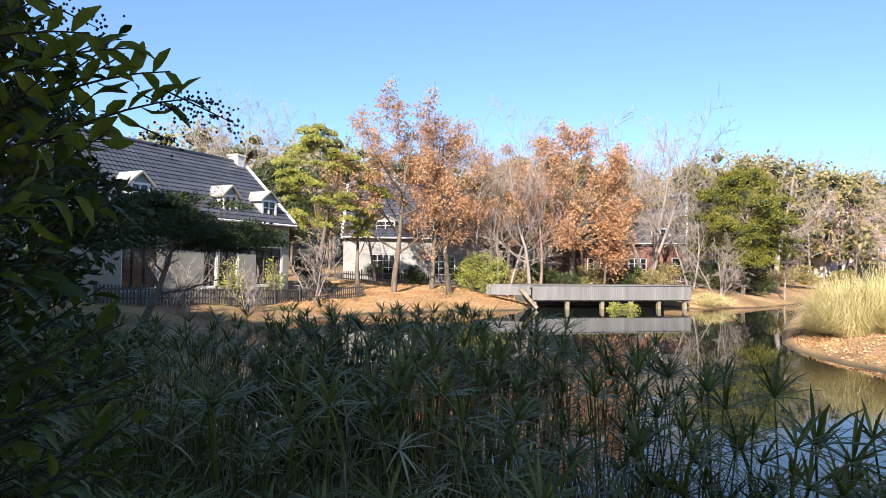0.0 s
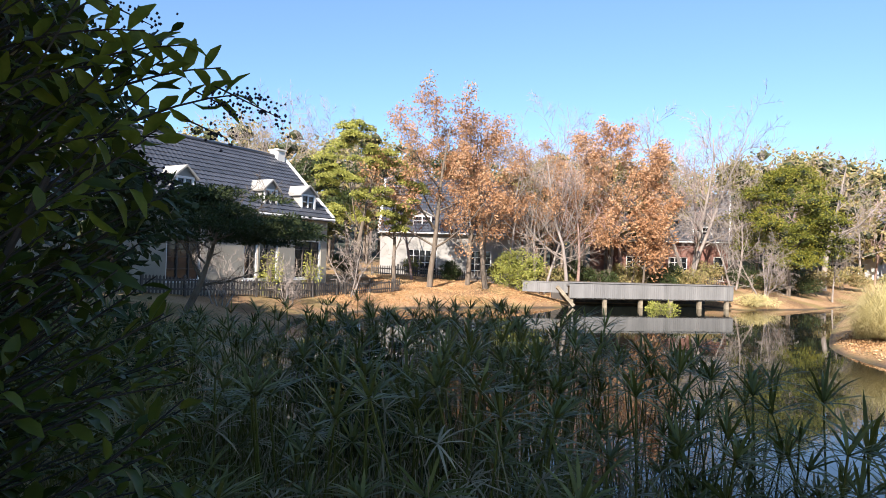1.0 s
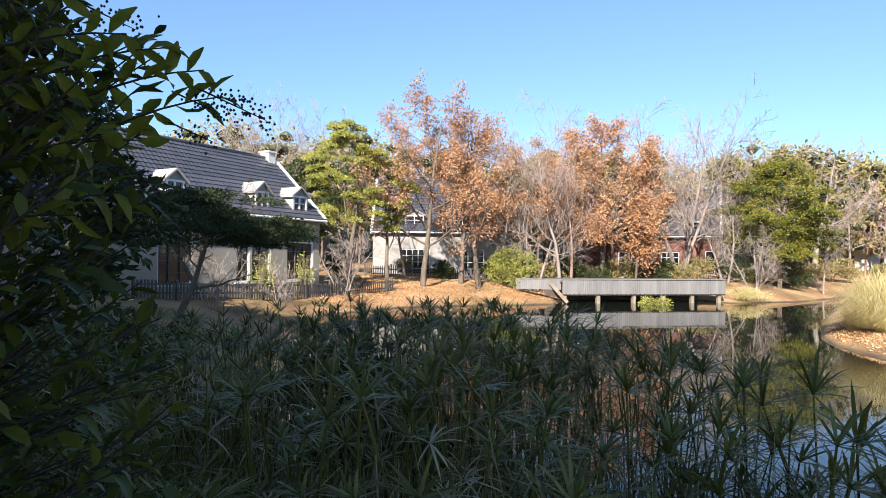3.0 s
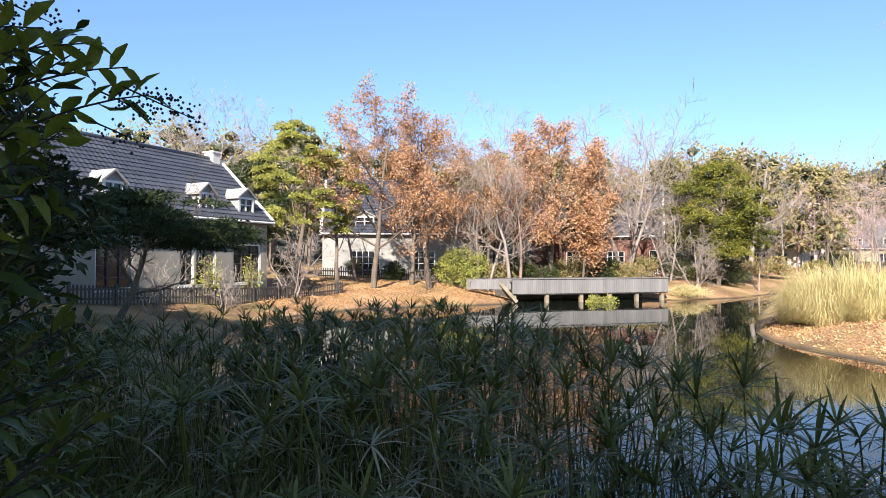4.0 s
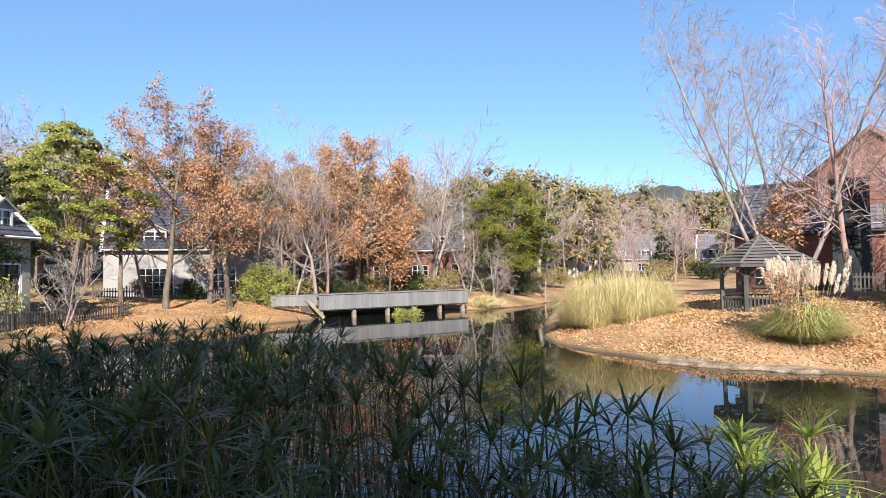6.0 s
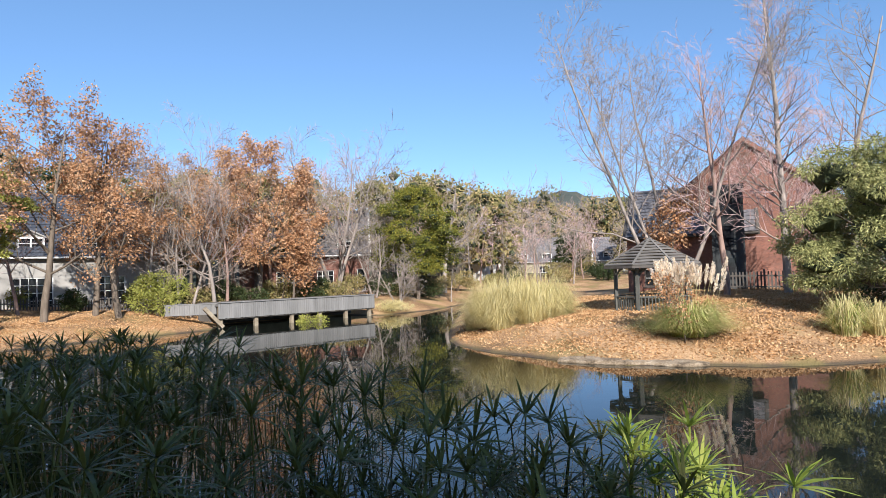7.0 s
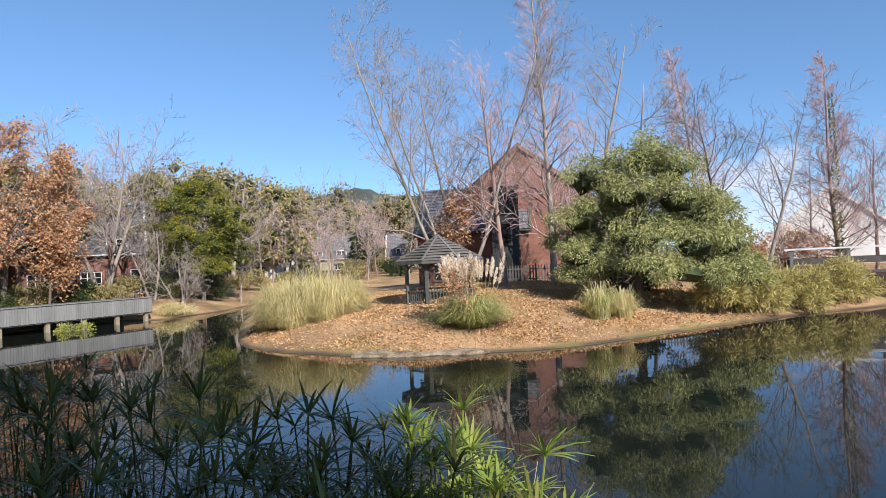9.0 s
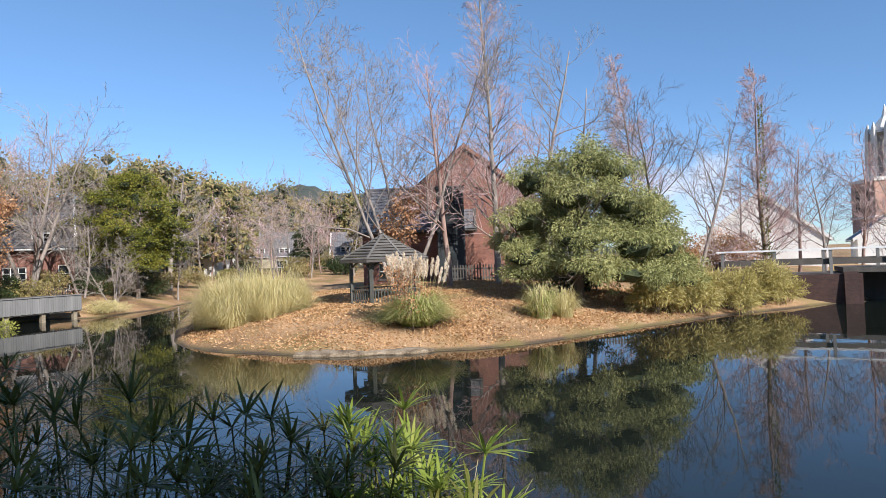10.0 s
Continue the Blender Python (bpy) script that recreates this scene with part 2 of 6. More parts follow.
M["brick_brown"] = brick_material("brown_brick", (0.24, 0.11, 0.08), (0.17, 0.075, 0.055), (0.22, 0.18, 0.15))


def glass_material():
    m = bpy.data.materials.new("window_glass")
    m.use_nodes = True
    p = m.node_tree.nodes["Principled BSDF"]
    p.inputs["Base Color"].default_value, p.inputs["Roughness"].default_value = (0.02, 0.022, 0.025, 1), 0.06
    return m


M["glass"] = glass_material()


def water_material():
    """Dark still water: clear gloss, small ripples of two sizes."""
    m = bpy.data.materials.new("pond_water")
    m.use_nodes = True
    n, l = m.node_tree.nodes, m.node_tree.links
    p = n["Principled BSDF"]
    p.inputs["Base Color"].default_value, p.inputs["Roughness"].default_value, p.inputs["IOR"].default_value = (0.010, 0.013, 0.010, 1), 0.02, 1.40
    p.inputs["Specular IOR Level"].default_value = 0.5
    co, mp = n.new("ShaderNodeTexCoord"), n.new("ShaderNodeMapping")
    mp.inputs["Scale"].default_value = (1.0, 1.0, 1.0)
    l.new(co.outputs["Object"], mp.inputs["Vector"])
    a, b = n.new("ShaderNodeTexNoise"), n.new("ShaderNodeTexNoise")
    a.inputs["Scale"].default_value, a.inputs["Detail"].default_value = 2.2, 3
    b.inputs["Scale"].default_value, b.inputs["Detail"].default_value = 0.35, 2
    add = n.new("ShaderNodeMath")
    add.operation = "MULTIPLY"
    for q in (a, b):
        l.new(mp.outputs[0], q.inputs["Vector"])
    l.new(a.outputs["Fac"], add.inputs[0])
    l.new(b.outputs["Fac"], add.inputs[1])
    bp = n.new("ShaderNodeBump")
    bp.inputs["Strength"].default_value, bp.inputs["Distance"].default_value = 0.09, 0.025
    l.new(add.outputs[0], bp.inputs["Height"])
    l.new(bp.outputs[0], p.inputs["Normal"])
    return m


M["water"] = water_material()


# ---- mesh tools ----
class Build:
    """Collects vertices and faces of one mesh."""

    def __init__(self):
        self.v, self.f, self.n = [], [], 0

    def add(self, verts, faces):
        verts = np.asarray(verts, float).reshape(-1, 3)
        self.v.append(verts)
        self.f.extend([tuple(int(i) + self.n for i in f) for f in faces])
        self.n += len(verts)

    def add_grid(self, verts, faces):
        """faces: an integer array of equal faces."""
        verts = np.asarray(verts, float).reshape(-1, 3)
        self.v.append(verts)
        self.f.extend(map(tuple, (np.asarray(faces) + self.n).tolist()))
        self.n += len(verts)

    def box(self, lo, hi, m=None):
        (a, b, c), (d, e, f) = lo, hi
        v = np.array([(a, b, c), (d, b, c), (d, e, c), (a, e, c), (a, b, f), (d, b, f), (d, e, f), (a, e, f)], float)
        if m is not None:
            v = np.array([m @ Vector(p) for p in v])
        self.add(v, [(0, 3, 2, 1), (4, 5, 6, 7), (0, 1, 5, 4), (1, 2, 6, 5), (2, 3, 7, 6), (3, 0, 4, 7)])

    def beam(self, a, b, w, h):
        """A squared bar from a to b, w across and h high."""
        a, b = Vector(a), Vector(b)
        d = (b - a).normalized()
        side = d.cross(Vector((0, 0, 1)))
        side = Vector((1, 0, 0)) if side.length < 1e-4 else side.normalized()
        up = side.cross(d)
        ring = [(-w / 2, -h / 2), (w / 2, -h / 2), (w / 2, h / 2), (-w / 2, h / 2)]
        v = [p + side * x + up * y for p in (a, b) for x, y in ring]
        self.add([tuple(p) for p in v], [(0, 1, 2, 3), (7, 6, 5, 4), (0, 4, 5, 1), (1, 5, 6, 2), (2, 6, 7, 3), (3, 7, 4, 0)])

    def tube(self, pts, radii, sides=4):
        pts = np.asarray(pts, float)
        k = len(pts)
        d = np.gradient(pts, axis=0)
        d /= np.linalg.norm(d, axis=1)[:, None] + 1e-9
        ref = np.where(np.abs(d[:, 2:3]) > 0.9, [[1.0, 0, 0]], [[0, 0, 1.0]])
        s = np.cross(d, ref)
        s /= np.linalg.norm(s, axis=1)[:, None] + 1e-9
        u = np.cross(s, d)
        ang = np.arange(sides) * 2 * math.pi / sides
        ring = pts[:, None] + np.asarray(radii)[:, None, None] * (np.cos(ang)[None, :, None] * s[:, None] + np.sin(ang)[None, :, None] * u[:, None])
        i, j = np.meshgrid(np.arange(k - 1), np.arange(sides), indexing="ij")
        a, b = i * sides + j, i * sides + (j + 1) % sides
        self.add_grid(ring.reshape(-1, 3), np.stack([a, b, b + sides, a + sides], -1).reshape(-1, 4))
        self.f.append(tuple(range(self.n - sides, self.n)))

    def part(self, name, mat, parent=None, label="", smooth=False, kind=""):
        me = bpy.data.meshes.new(name)
        me.from_pydata(np.concatenate(self.v).tolist() if self.v else [], [], self.f)
        if mat is not None:
            me.materials.append(mat)
        if smooth:
            me.polygons.foreach_set("use_smooth", [True] * len(me.polygons))
        ob = new(name, me)
        if parent is not None:
            ob.parent = parent
        return tagged(ob, label, "", "", kind)


def thing(name, m, label, category, group="", kind=""):
    ob = new(name)
    ob.empty_display_size = 0.2
    ob.matrix_world = m
    return tagged(ob, label, category, group, kind)


def units(rng, n):
    v = rng.normal(size=(n, 3))
    return v / (np.linalg.norm(v, axis=1)[:, None] + 1e-9)


def leaves(build, rng, place, way, length, width):
    """Small folded leaves: a kite of two triangles pairs along way, with a random turn."""
    n = len(place)
    way = way / (np.linalg.norm(way, axis=1)[:, None] + 1e-9)
    side = np.cross(way, units(rng, n))
    side /= np.linalg.norm(side, axis=1)[:, None] + 1e-9
    up = np.cross(side, way)
    length, width = np.broadcast_to(length, n)[:, None], np.broadcast_to(width, n)[:, None]
    mid = place + way * length * 0.45
    v = np.stack([place, mid + side * width / 2 + up * width * 0.2, place + way * length, mid - side * width / 2 + up * width * 0.2], 1)
    base = np.arange(n)[:, None] * 4
    build.add_grid(v.reshape(-1, 3), np.concatenate([base + [[0, 1, 2]], base + [[0, 2, 3]]]))


def lobes_foliage(build, rng, lobes, n, length, width, droop=0.0, outward=0.8, shell=0.55, flat_bottom=True):
    """Leaves in the outer part of many mounds (x, y, z, radius, height)."""
    lobes = np.asarray(lobes, float)
    w = lobes[:, 3] ** 2
    k = rng.choice(len(lobes), n, p=w / w.sum())
    d = units(rng, n)
    if flat_bottom:
        d[:, 2] = np.where(d[:, 2] < -0.35, -0.5 * d[:, 2], d[:, 2])
    rad = shell + (1 - shell) * rng.random(n) ** 0.6
    rad *= 1 + 0.12 * rng.normal(size=n)
    place = lobes[k, :3] + d * rad[:, None] * np.stack([lobes[k, 3], lobes[k, 3], lobes[k, 4]], 1)
    way = d * outward + units(rng, n) * 0.7
    way[:, 2] -= droop
    leaves(build, rng, place, way, length * (0.6 + 0.8 * rng.random(n)), width * (0.6 + 0.8 * rng.random(n)))


ICO = np.array([(0, 1, 1.618), (0, -1, 1.618), (0, 1, -1.618), (0, -1, -1.618), (1, 1.618, 0), (-1, 1.618, 0), (1, -1.618, 0), (-1, -1.618, 0), (1.618, 0, 1), (-1.618, 0, 1), (1.618, 0, -1), (-1.618, 0, -1)]) / 1.902
ICO_FACES = np.array([f for f in itertools.combinations(range(12), 3) if max(np.linalg.norm(ICO[a] - ICO[b]) for a, b in itertools.combinations(f, 2)) < 1.2])


def lumps(build, rng, lobes, size=0.6):
    """Ragged dark hearts that close leafy mounds; deep inner shade is put into their colour."""
    for x, y, z, r, h in lobes:
        v = ICO * (0.65 + 0.5 * rng.random((12, 1))) * size * np.array([r, r, h])
        build.add_grid(v + [x, y, z], ICO_FACES)


def grow(rng, height, r0, counts=(12, 7, 6), ratios=(0.55, 0.5, 0.48), angles=(52, 48, 45), start=0.25, up=0.3, wobble=0.16, lean=(0, 0), stems=1, fan=12, taper=0.5, conic=0.0, thin=0.0075, limb_r=0.45, rise=0.05):
    """A bare tree as polylines (points, radii, level)."""
    out = []

    def limb(p, d, length, r, level, tip):
        k = (9, 6, 3, 2)[min(level, 3)]
        pts, dirs = [p], []
        for _ in range(k - 1):
            d = d + rng.normal(size=3) * wobble * (0.4 if level == 0 else 1) + np.array([0, 0, up / level if level else rise]) / (k - 1)
            d /= np.linalg.norm(d)
            dirs.append(d)
            pts.append(pts[-1] + d * length / (k - 1))
        dirs.append(d)
        radii = r * np.linspace(1, tip, k)
        out.append((np.array(pts), radii, level))
        if level >= len(counts):
            return
        n = counts[level]
        for c in range(n):
            f = start + (0.97 - start) * (c + rng.random()) / n if level == 0 else 0.2 + 0.78 * (c + rng.random()) / n
            x = f * (k - 1)
            i = min(int(x), k - 2)
            q = pts[i] + (pts[i + 1] - pts[i]) * (x - i)
            turn = rng.random() * 2 * math.pi
            a = np.cross(dirs[i], [math.cos(turn), math.sin(turn), 0.37])
            a /= np.linalg.norm(a) + 1e-9
            ang = radians(angles[min(level, len(angles) - 1)] * (0.75 + 0.5 * rng.random()))
            e = dirs[i] * math.cos(ang) + a * math.sin(ang)
            size = length * ratios[min(level, len(ratios) - 1)] * (1 - 0.45 * f) * (0.7 + 0.6 * rng.random())
            if level == 0 and conic:
                size = length * ratios[0] * (1 - conic * f) * (0.75 + 0.5 * rng.random())
            limb(q, e, size, max(thin, np.interp(x, np.arange(k), radii) * (limb_r if level == 0 else 0.52)), level + 1, 0.3)

    for s in range(stems):
        t = s * 2.4 + rng.random()
        f = math.sin(radians(fan)) * (stems > 1)
        d = np.array([lean[0] + math.cos(t) * f, lean[1] + math.sin(t) * f, 1.0])
        limb(np.array([0.12 * math.cos(t), 0.12 * math.sin(t), -0.3]) * (stems > 1) + np.array([0, 0, -0.15]), d / np.linalg.norm(d), height * (1 - 0.12 * s / max(1, stems)), r0 * (1 - 0.1 * s / max(1, stems)), 0, taper * 0.3)
    return out


def wood(limbs, name, mat, parent, twig_mat=None):
    """Trunk and thick limbs in one mesh, thin twigs in another."""
    trunk, twig = Build(), Build()
    for pts, radii, level in limbs:
        (trunk if level < 2 else twig).tube(pts, radii, (8, 5, 3, 3, 3)[level])
    trunk.part(name, mat, parent, smooth=True)
    if twig.n:
        twig.part("branchwork", twig_mat or mat, parent, kind="stuff")


def twig_points(rng, limbs, n, level=2, spread=0.15):
    """Places and ways along the thin limbs."""
    pool = [(p, r) for p, r, q in limbs if q >= level]
    sizes = np.array([np.linalg.norm(p[-1] - p[0]) for p, _ in pool])
    k = rng.choice(len(pool), n, p=sizes / sizes.sum())
    place, way = np.empty((n, 3)), np.empty((n, 3))
    for i, j in enumerate(k):
        p = pool[j][0]
        x = (0.25 + 0.75 * rng.random()) * (len(p) - 1)
        a = min(int(x), len(p) - 2)
        place[i], way[i] = p[a] + (p[a + 1] - p[a]) * (x - a), p[a + 1] - p[a]
    return place + rng.normal(size=(n, 3)) * spread, way


# ---- ground and water ----
SHORE = [(5.2, 40.5), (6.4, 44.4), (16.6, 47.0), (17.9, 43.9), (24, 46.6), (31, 53), (37, 55), (43, 50), (45, 44), (41, 41), (36, 46), (31, 47.5), (25, 43), (19, 34), (15.5, 28),
         (13.6, 24.6), (12.8, 22.4), (12.7, 20), (13.4, 16.3), (14.2, 14.3), (15.8, 12.9), (16.9, 11.7), (18.9, 10.6), (23.6, 9.3), (25.7, 8.5), (30.3, 6.9), (33.8, 5.0), (36, 4.2), (38, 2.4), (60, 1.0), (60, -9), (38, -9),
         (22, -11), (11, -8), (7, -3), (4.6, 1.2), (3.2, 3.6), (0.5, 5.4), (-3, 8), (-5.5, 13), (-7, 20), (-8.2, 26), (-7.6, 31), (-4.3, 36.2), (0, 38.4)]


def shore_distance(xy):
    """Metres from the water's edge, positive on land."""
    xy = np.asarray(xy, float)
    poly = np.array(SHORE, float)
    a, b = poly, np.roll(poly, -1, 0)
    near, inside = np.full(len(xy), 1e9), np.zeros(len(xy), bool)
    for p, q in zip(a, b):
        e = q - p
        t = np.clip(((xy - p) @ e) / (e @ e), 0, 1)
        near = np.minimum(near, np.linalg.norm(xy - p - t[:, None] * e, axis=1))
        cross = (p[1] > xy[:, 1]) != (q[1] > xy[:, 1])
        with np.errstate(divide="ignore", invalid="ignore"):
            inside ^= cross & (xy[:, 0] < (q[0] - p[0]) * (xy[:, 1] - p[1]) / (q[1] - p[1] + 1e-12) + p[0])
    return np.where(inside, -near, near)


def ground_z(x, y):
    x, y = np.atleast_1d(np.asarray(x, float)), np.atleast_1d(np.asarray(y, float))
    sd = shore_distance(np.stack([x, y], 1))
    wob = 0.05 * np.sin(x * 0.9 + 1.3 * np.sin(y * 0.6)) + 0.04 * np.sin(y * 1.3 + x * 0.4)
    land = 0.06 + 1.65 * (1 - np.exp(-np.maximum(sd, 0) / 5.5)) + wob * np.clip(sd / 3, 0, 1)
    land += 0.55 * np.exp(-((x + 0.6) ** 2 + (y + 0.6) ** 2) / 9.0)
    r = np.hypot(x, y)
    az = np.degrees(np.arctan2(x, y))
    hill = np.clip((r - 72) / 75, 0, 1) ** 1.3 * (12 - 8.5 * np.clip((az - 27) / 8, 0, 1)) * np.clip((62 - np.abs(az - 5)) / 20, 0, 1)
    far = np.clip((r - 260) / 650, 0, 1)
    ridge = 86 * np.exp(-((az - 42.5) / 11.0) ** 2) + 40 * np.exp(-((az - 30) / 14) ** 2) + 36 * np.exp(-((az - 58) / 8) ** 2) + 40 * np.exp(-((az + 20) / 40) ** 2)
    land += hill + far * ridge * (1 + 0.05 * np.sin(az * 0.55) + 0.02 * np.sin(az * 1.3) + 0.013 * np.sin(az * 5.1 + r * 0.03) + 0.009 * np.sin(az * 9.7 + r * 0.11))
    bed = 0.06 + np.maximum(sd, -3) * 0.35
    return np.where(sd > 0, land, bed)


def gz(x, y):
    return float(ground_z(x, y)[0])


def make_ground():
    """One sheet in rings of growing width out to the horizon."""
    b = Build()
    radii = np.concatenate([np.arange(0.0, 62, 0.65), np.geomspace(62.5, 2400, 60)])
    turns = np.radians(np.concatenate([np.arange(-60, 110, 0.68), np.arange(110, 300, 5.0)]))
    rr, tt = np.meshgrid(radii, turns, indexing="ij")
    x, y = rr * np.sin(tt), rr * np.cos(tt)
    z = ground_z(x.ravel(), y.ravel())
    k, n = rr.shape
    i, j = np.meshgrid(np.arange(k - 1), np.arange(n), indexing="ij")
    a, c = i * n + j, i * n + (j + 1) % n
    b.add_grid(np.stack([x.ravel(), y.ravel(), z], 1), np.stack([a, a + n, c + n, c], -1).reshape(-1, 4))
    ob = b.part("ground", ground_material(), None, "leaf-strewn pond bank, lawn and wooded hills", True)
    ob.data.polygons.foreach_set("use_smooth", [True] * len(ob.data.polygons))
    tagged(ob, "ground with orange leaf litter, bare wet bank and wooded hills", "ground", kind="structure")
    w = Build()
    w.box((-25, -20, -0.6), (75, 62, 0.0))
    tagged(w.part("water", M["water"]), "still dark pond water reflecting trees and sky", "water", kind="structure")


def ground_material():
    """Leaf litter near the pond, darker wet rim at the water, green wooded slopes far off."""
    m = material("ground_cover", [(0.17, 0.10, 0.048), (0.36, 0.215, 0.105), (0.50, 0.33, 0.18)], 0.35, 0.95, 1.0, 17, bump_dist=0.06, grain=0.9)
    n, l = m.node_tree.nodes, m.node_tree.links
    p = n["Principled BSDF"]
    src = p.inputs["Base Color"].links[0].from_socket
    co, sep, nz = n.new("ShaderNodeTexCoord"), n.new("ShaderNodeSeparateXYZ"), n.new("ShaderNodeTexNoise")
    l.new(co.outputs["Object"], sep.inputs[0])
    l.new(co.outputs["Object"], nz.inputs["Vector"])
    nz.inputs["Scale"].default_value, nz.inputs["Detail"].default_value = 0.4, 6
    # wet earth at the edge of the water
    wet = n.new("ShaderNodeMapRange")
    l.new(sep.outputs["Z"], wet.inputs["Value"])
    wet.inputs["From Min"].default_value, wet.inputs["From Max"].default_value = 0.03, 0.10
    earth = n.new("ShaderNodeMixRGB")
    l.new(wet.outputs[0], earth.inputs[0])
    earth.inputs[1].default_value = (0.085, 0.062, 0.04, 1)
    l.new(src, earth.inputs[2])
    # mossy, grassy patches
    patch = n.new("ShaderNodeMapRange")
    l.new(nz.outputs["Fac"], patch.inputs["Value"])
    patch.inputs["From Min"].default_value, patch.inputs["From Max"].default_value, patch.inputs["To Max"].default_value = 0.48, 0.62, 0.7
    moss = n.new("ShaderNodeMixRGB")
    l.new(patch.outputs[0], moss.inputs[0])
    l.new(earth.outputs[0], moss.inputs[1])
    moss.inputs[2].default_value = (0.21, 0.165, 0.055, 1)
    # woods on the hills, greyed in colour for the haze of distance
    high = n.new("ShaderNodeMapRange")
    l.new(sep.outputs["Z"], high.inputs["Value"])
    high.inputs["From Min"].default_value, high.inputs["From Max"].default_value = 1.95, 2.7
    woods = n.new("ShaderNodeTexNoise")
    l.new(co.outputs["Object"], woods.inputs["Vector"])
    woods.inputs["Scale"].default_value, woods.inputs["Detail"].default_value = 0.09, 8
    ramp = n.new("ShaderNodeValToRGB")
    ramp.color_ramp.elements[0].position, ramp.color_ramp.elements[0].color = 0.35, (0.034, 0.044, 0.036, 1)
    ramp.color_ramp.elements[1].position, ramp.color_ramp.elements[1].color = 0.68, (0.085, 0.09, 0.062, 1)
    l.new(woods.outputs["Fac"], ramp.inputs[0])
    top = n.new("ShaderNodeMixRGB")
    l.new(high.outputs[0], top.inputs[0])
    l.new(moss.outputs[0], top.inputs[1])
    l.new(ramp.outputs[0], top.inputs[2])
    l.new(top.outputs[0], p.inputs["Base Color"])
    return m


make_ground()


# ---- buildings ----
def wall_with_holes(b, width, height, holes, thick, m):
    """One solid wall in the local xz plane, from y = 0 inwards, with openings through it."""
    xs = sorted({0.0, width, *[h[0] for h in holes], *[h[1] for h in holes]})
    zs = sorted({-1.2, height, *[h[2] for h in holes], *[h[3] for h in holes]})
    nx, nz = len(xs), len(zs)
    full = [[not any(h[0] < (xs[i] + xs[i + 1]) / 2 < h[1] and h[2] < (zs[k] + zs[k + 1]) / 2 < h[3] for h in holes) for k in range(nz - 1)] for i in range(nx - 1)]
    v = [tuple(m @ Vector((x, y, z))) for y in (0, thick) for x in xs for z in zs]

    def at(i, k, s):
        return s * nx * nz + i * nz + k

    def solid(i, k):
        return 0 <= i < nx - 1 and 0 <= k < nz - 1 and full[i][k]

    faces = []
    for i in range(nx - 1):
        for k in range(nz - 1):
            if not full[i][k]:
                continue
            faces.append((at(i, k, 0), at(i + 1, k, 0), at(i + 1, k + 1, 0), at(i, k + 1, 0)))
            faces.append((at(i, k + 1, 1), at(i + 1, k + 1, 1), at(i + 1, k, 1), at(i, k, 1)))
            for di, dk, p, q in ((-1, 0, (i, k), (i, k + 1)), (1, 0, (i + 1, k + 1), (i + 1, k)), (0, -1, (i + 1, k), (i, k)), (0, 1, (i, k + 1), (i + 1, k + 1))):
                if not solid(i + di, k + dk):
                    faces.append((at(*p, 0), at(*q, 0), at(*q, 1), at(*p, 1)))
    b.add(v, faces)


def ring_frame(b, x0, x1, z0, z1, w, y0, y1, m):
    """A rectangular frame in one piece."""
    v = []
    for y in (y0, y1):
        v += [(x0, y, z0), (x1, y, z0), (x1, y, z1), (x0, y, z1), (x0 + w, y, z0 + w), (x1 - w, y, z0 + w), (x1 - w, y, z1 - w), (x0 + w, y, z1 - w)]
    f = []
    for k in range(4):
        n = (k + 1) % 4
        f += [(k, n, 4 + n, 4 + k), (8 + n, 8 + k, 12 + k, 12 + n), (k, 8 + k, 8 + n, n), (4 + n, 12 + n, 12 + k, 4 + k)]
    b.add([tuple(m @ Vector(p)) for p in v], f)


def window(parent, m, x0, x1, z0, z1, bars=(2, 4), mat="white", curtain=False, inner="white"):
    """A glazed window or French door with glazing bars, set in its opening."""
    f, w = Build(), 0.07
    ring_frame(f, x0, x1, z0, z1, w, 0.05, 0.15, m)
    frame_ob = f.part("window", M[mat], parent)
    for k in range(1, bars[0]):
        x = x0 + (x1 - x0) * k / bars[0]
        q = Build()
        q.box((x - 0.028, 0.06, z0 + w), (x + 0.028, 0.13, z1 - w), m)
        q.part("mullion", M[inner], frame_ob)
    for k in range(1, bars[1]):
        z = z0 + (z1 - z0) * k / bars[1]
        q = Build()
        q.box((x0 + w, 0.07, z - 0.02), (x1 - w, 0.12, z + 0.02), m)
        q.part("glazing_bar", M[inner], frame_ob)
    q = Build()
    q.box((x0 - 0.08, -0.06, z0 - 0.08), (x1 + 0.08, 0.05, z0 - 0.003), m)
    q.part("sill", M[mat], frame_ob)
    g = Build()
    g.box((x0 + w, 0.14, z0 + w), (x1 - w, 0.155, z1 - w), m)
    g.part("pane", M["glass"], frame_ob)
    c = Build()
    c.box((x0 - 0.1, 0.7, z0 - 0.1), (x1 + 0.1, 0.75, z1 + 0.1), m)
    c.part("curtain" if curtain else "dark_backing", M["curtain" if curtain else "dark"], frame_ob)


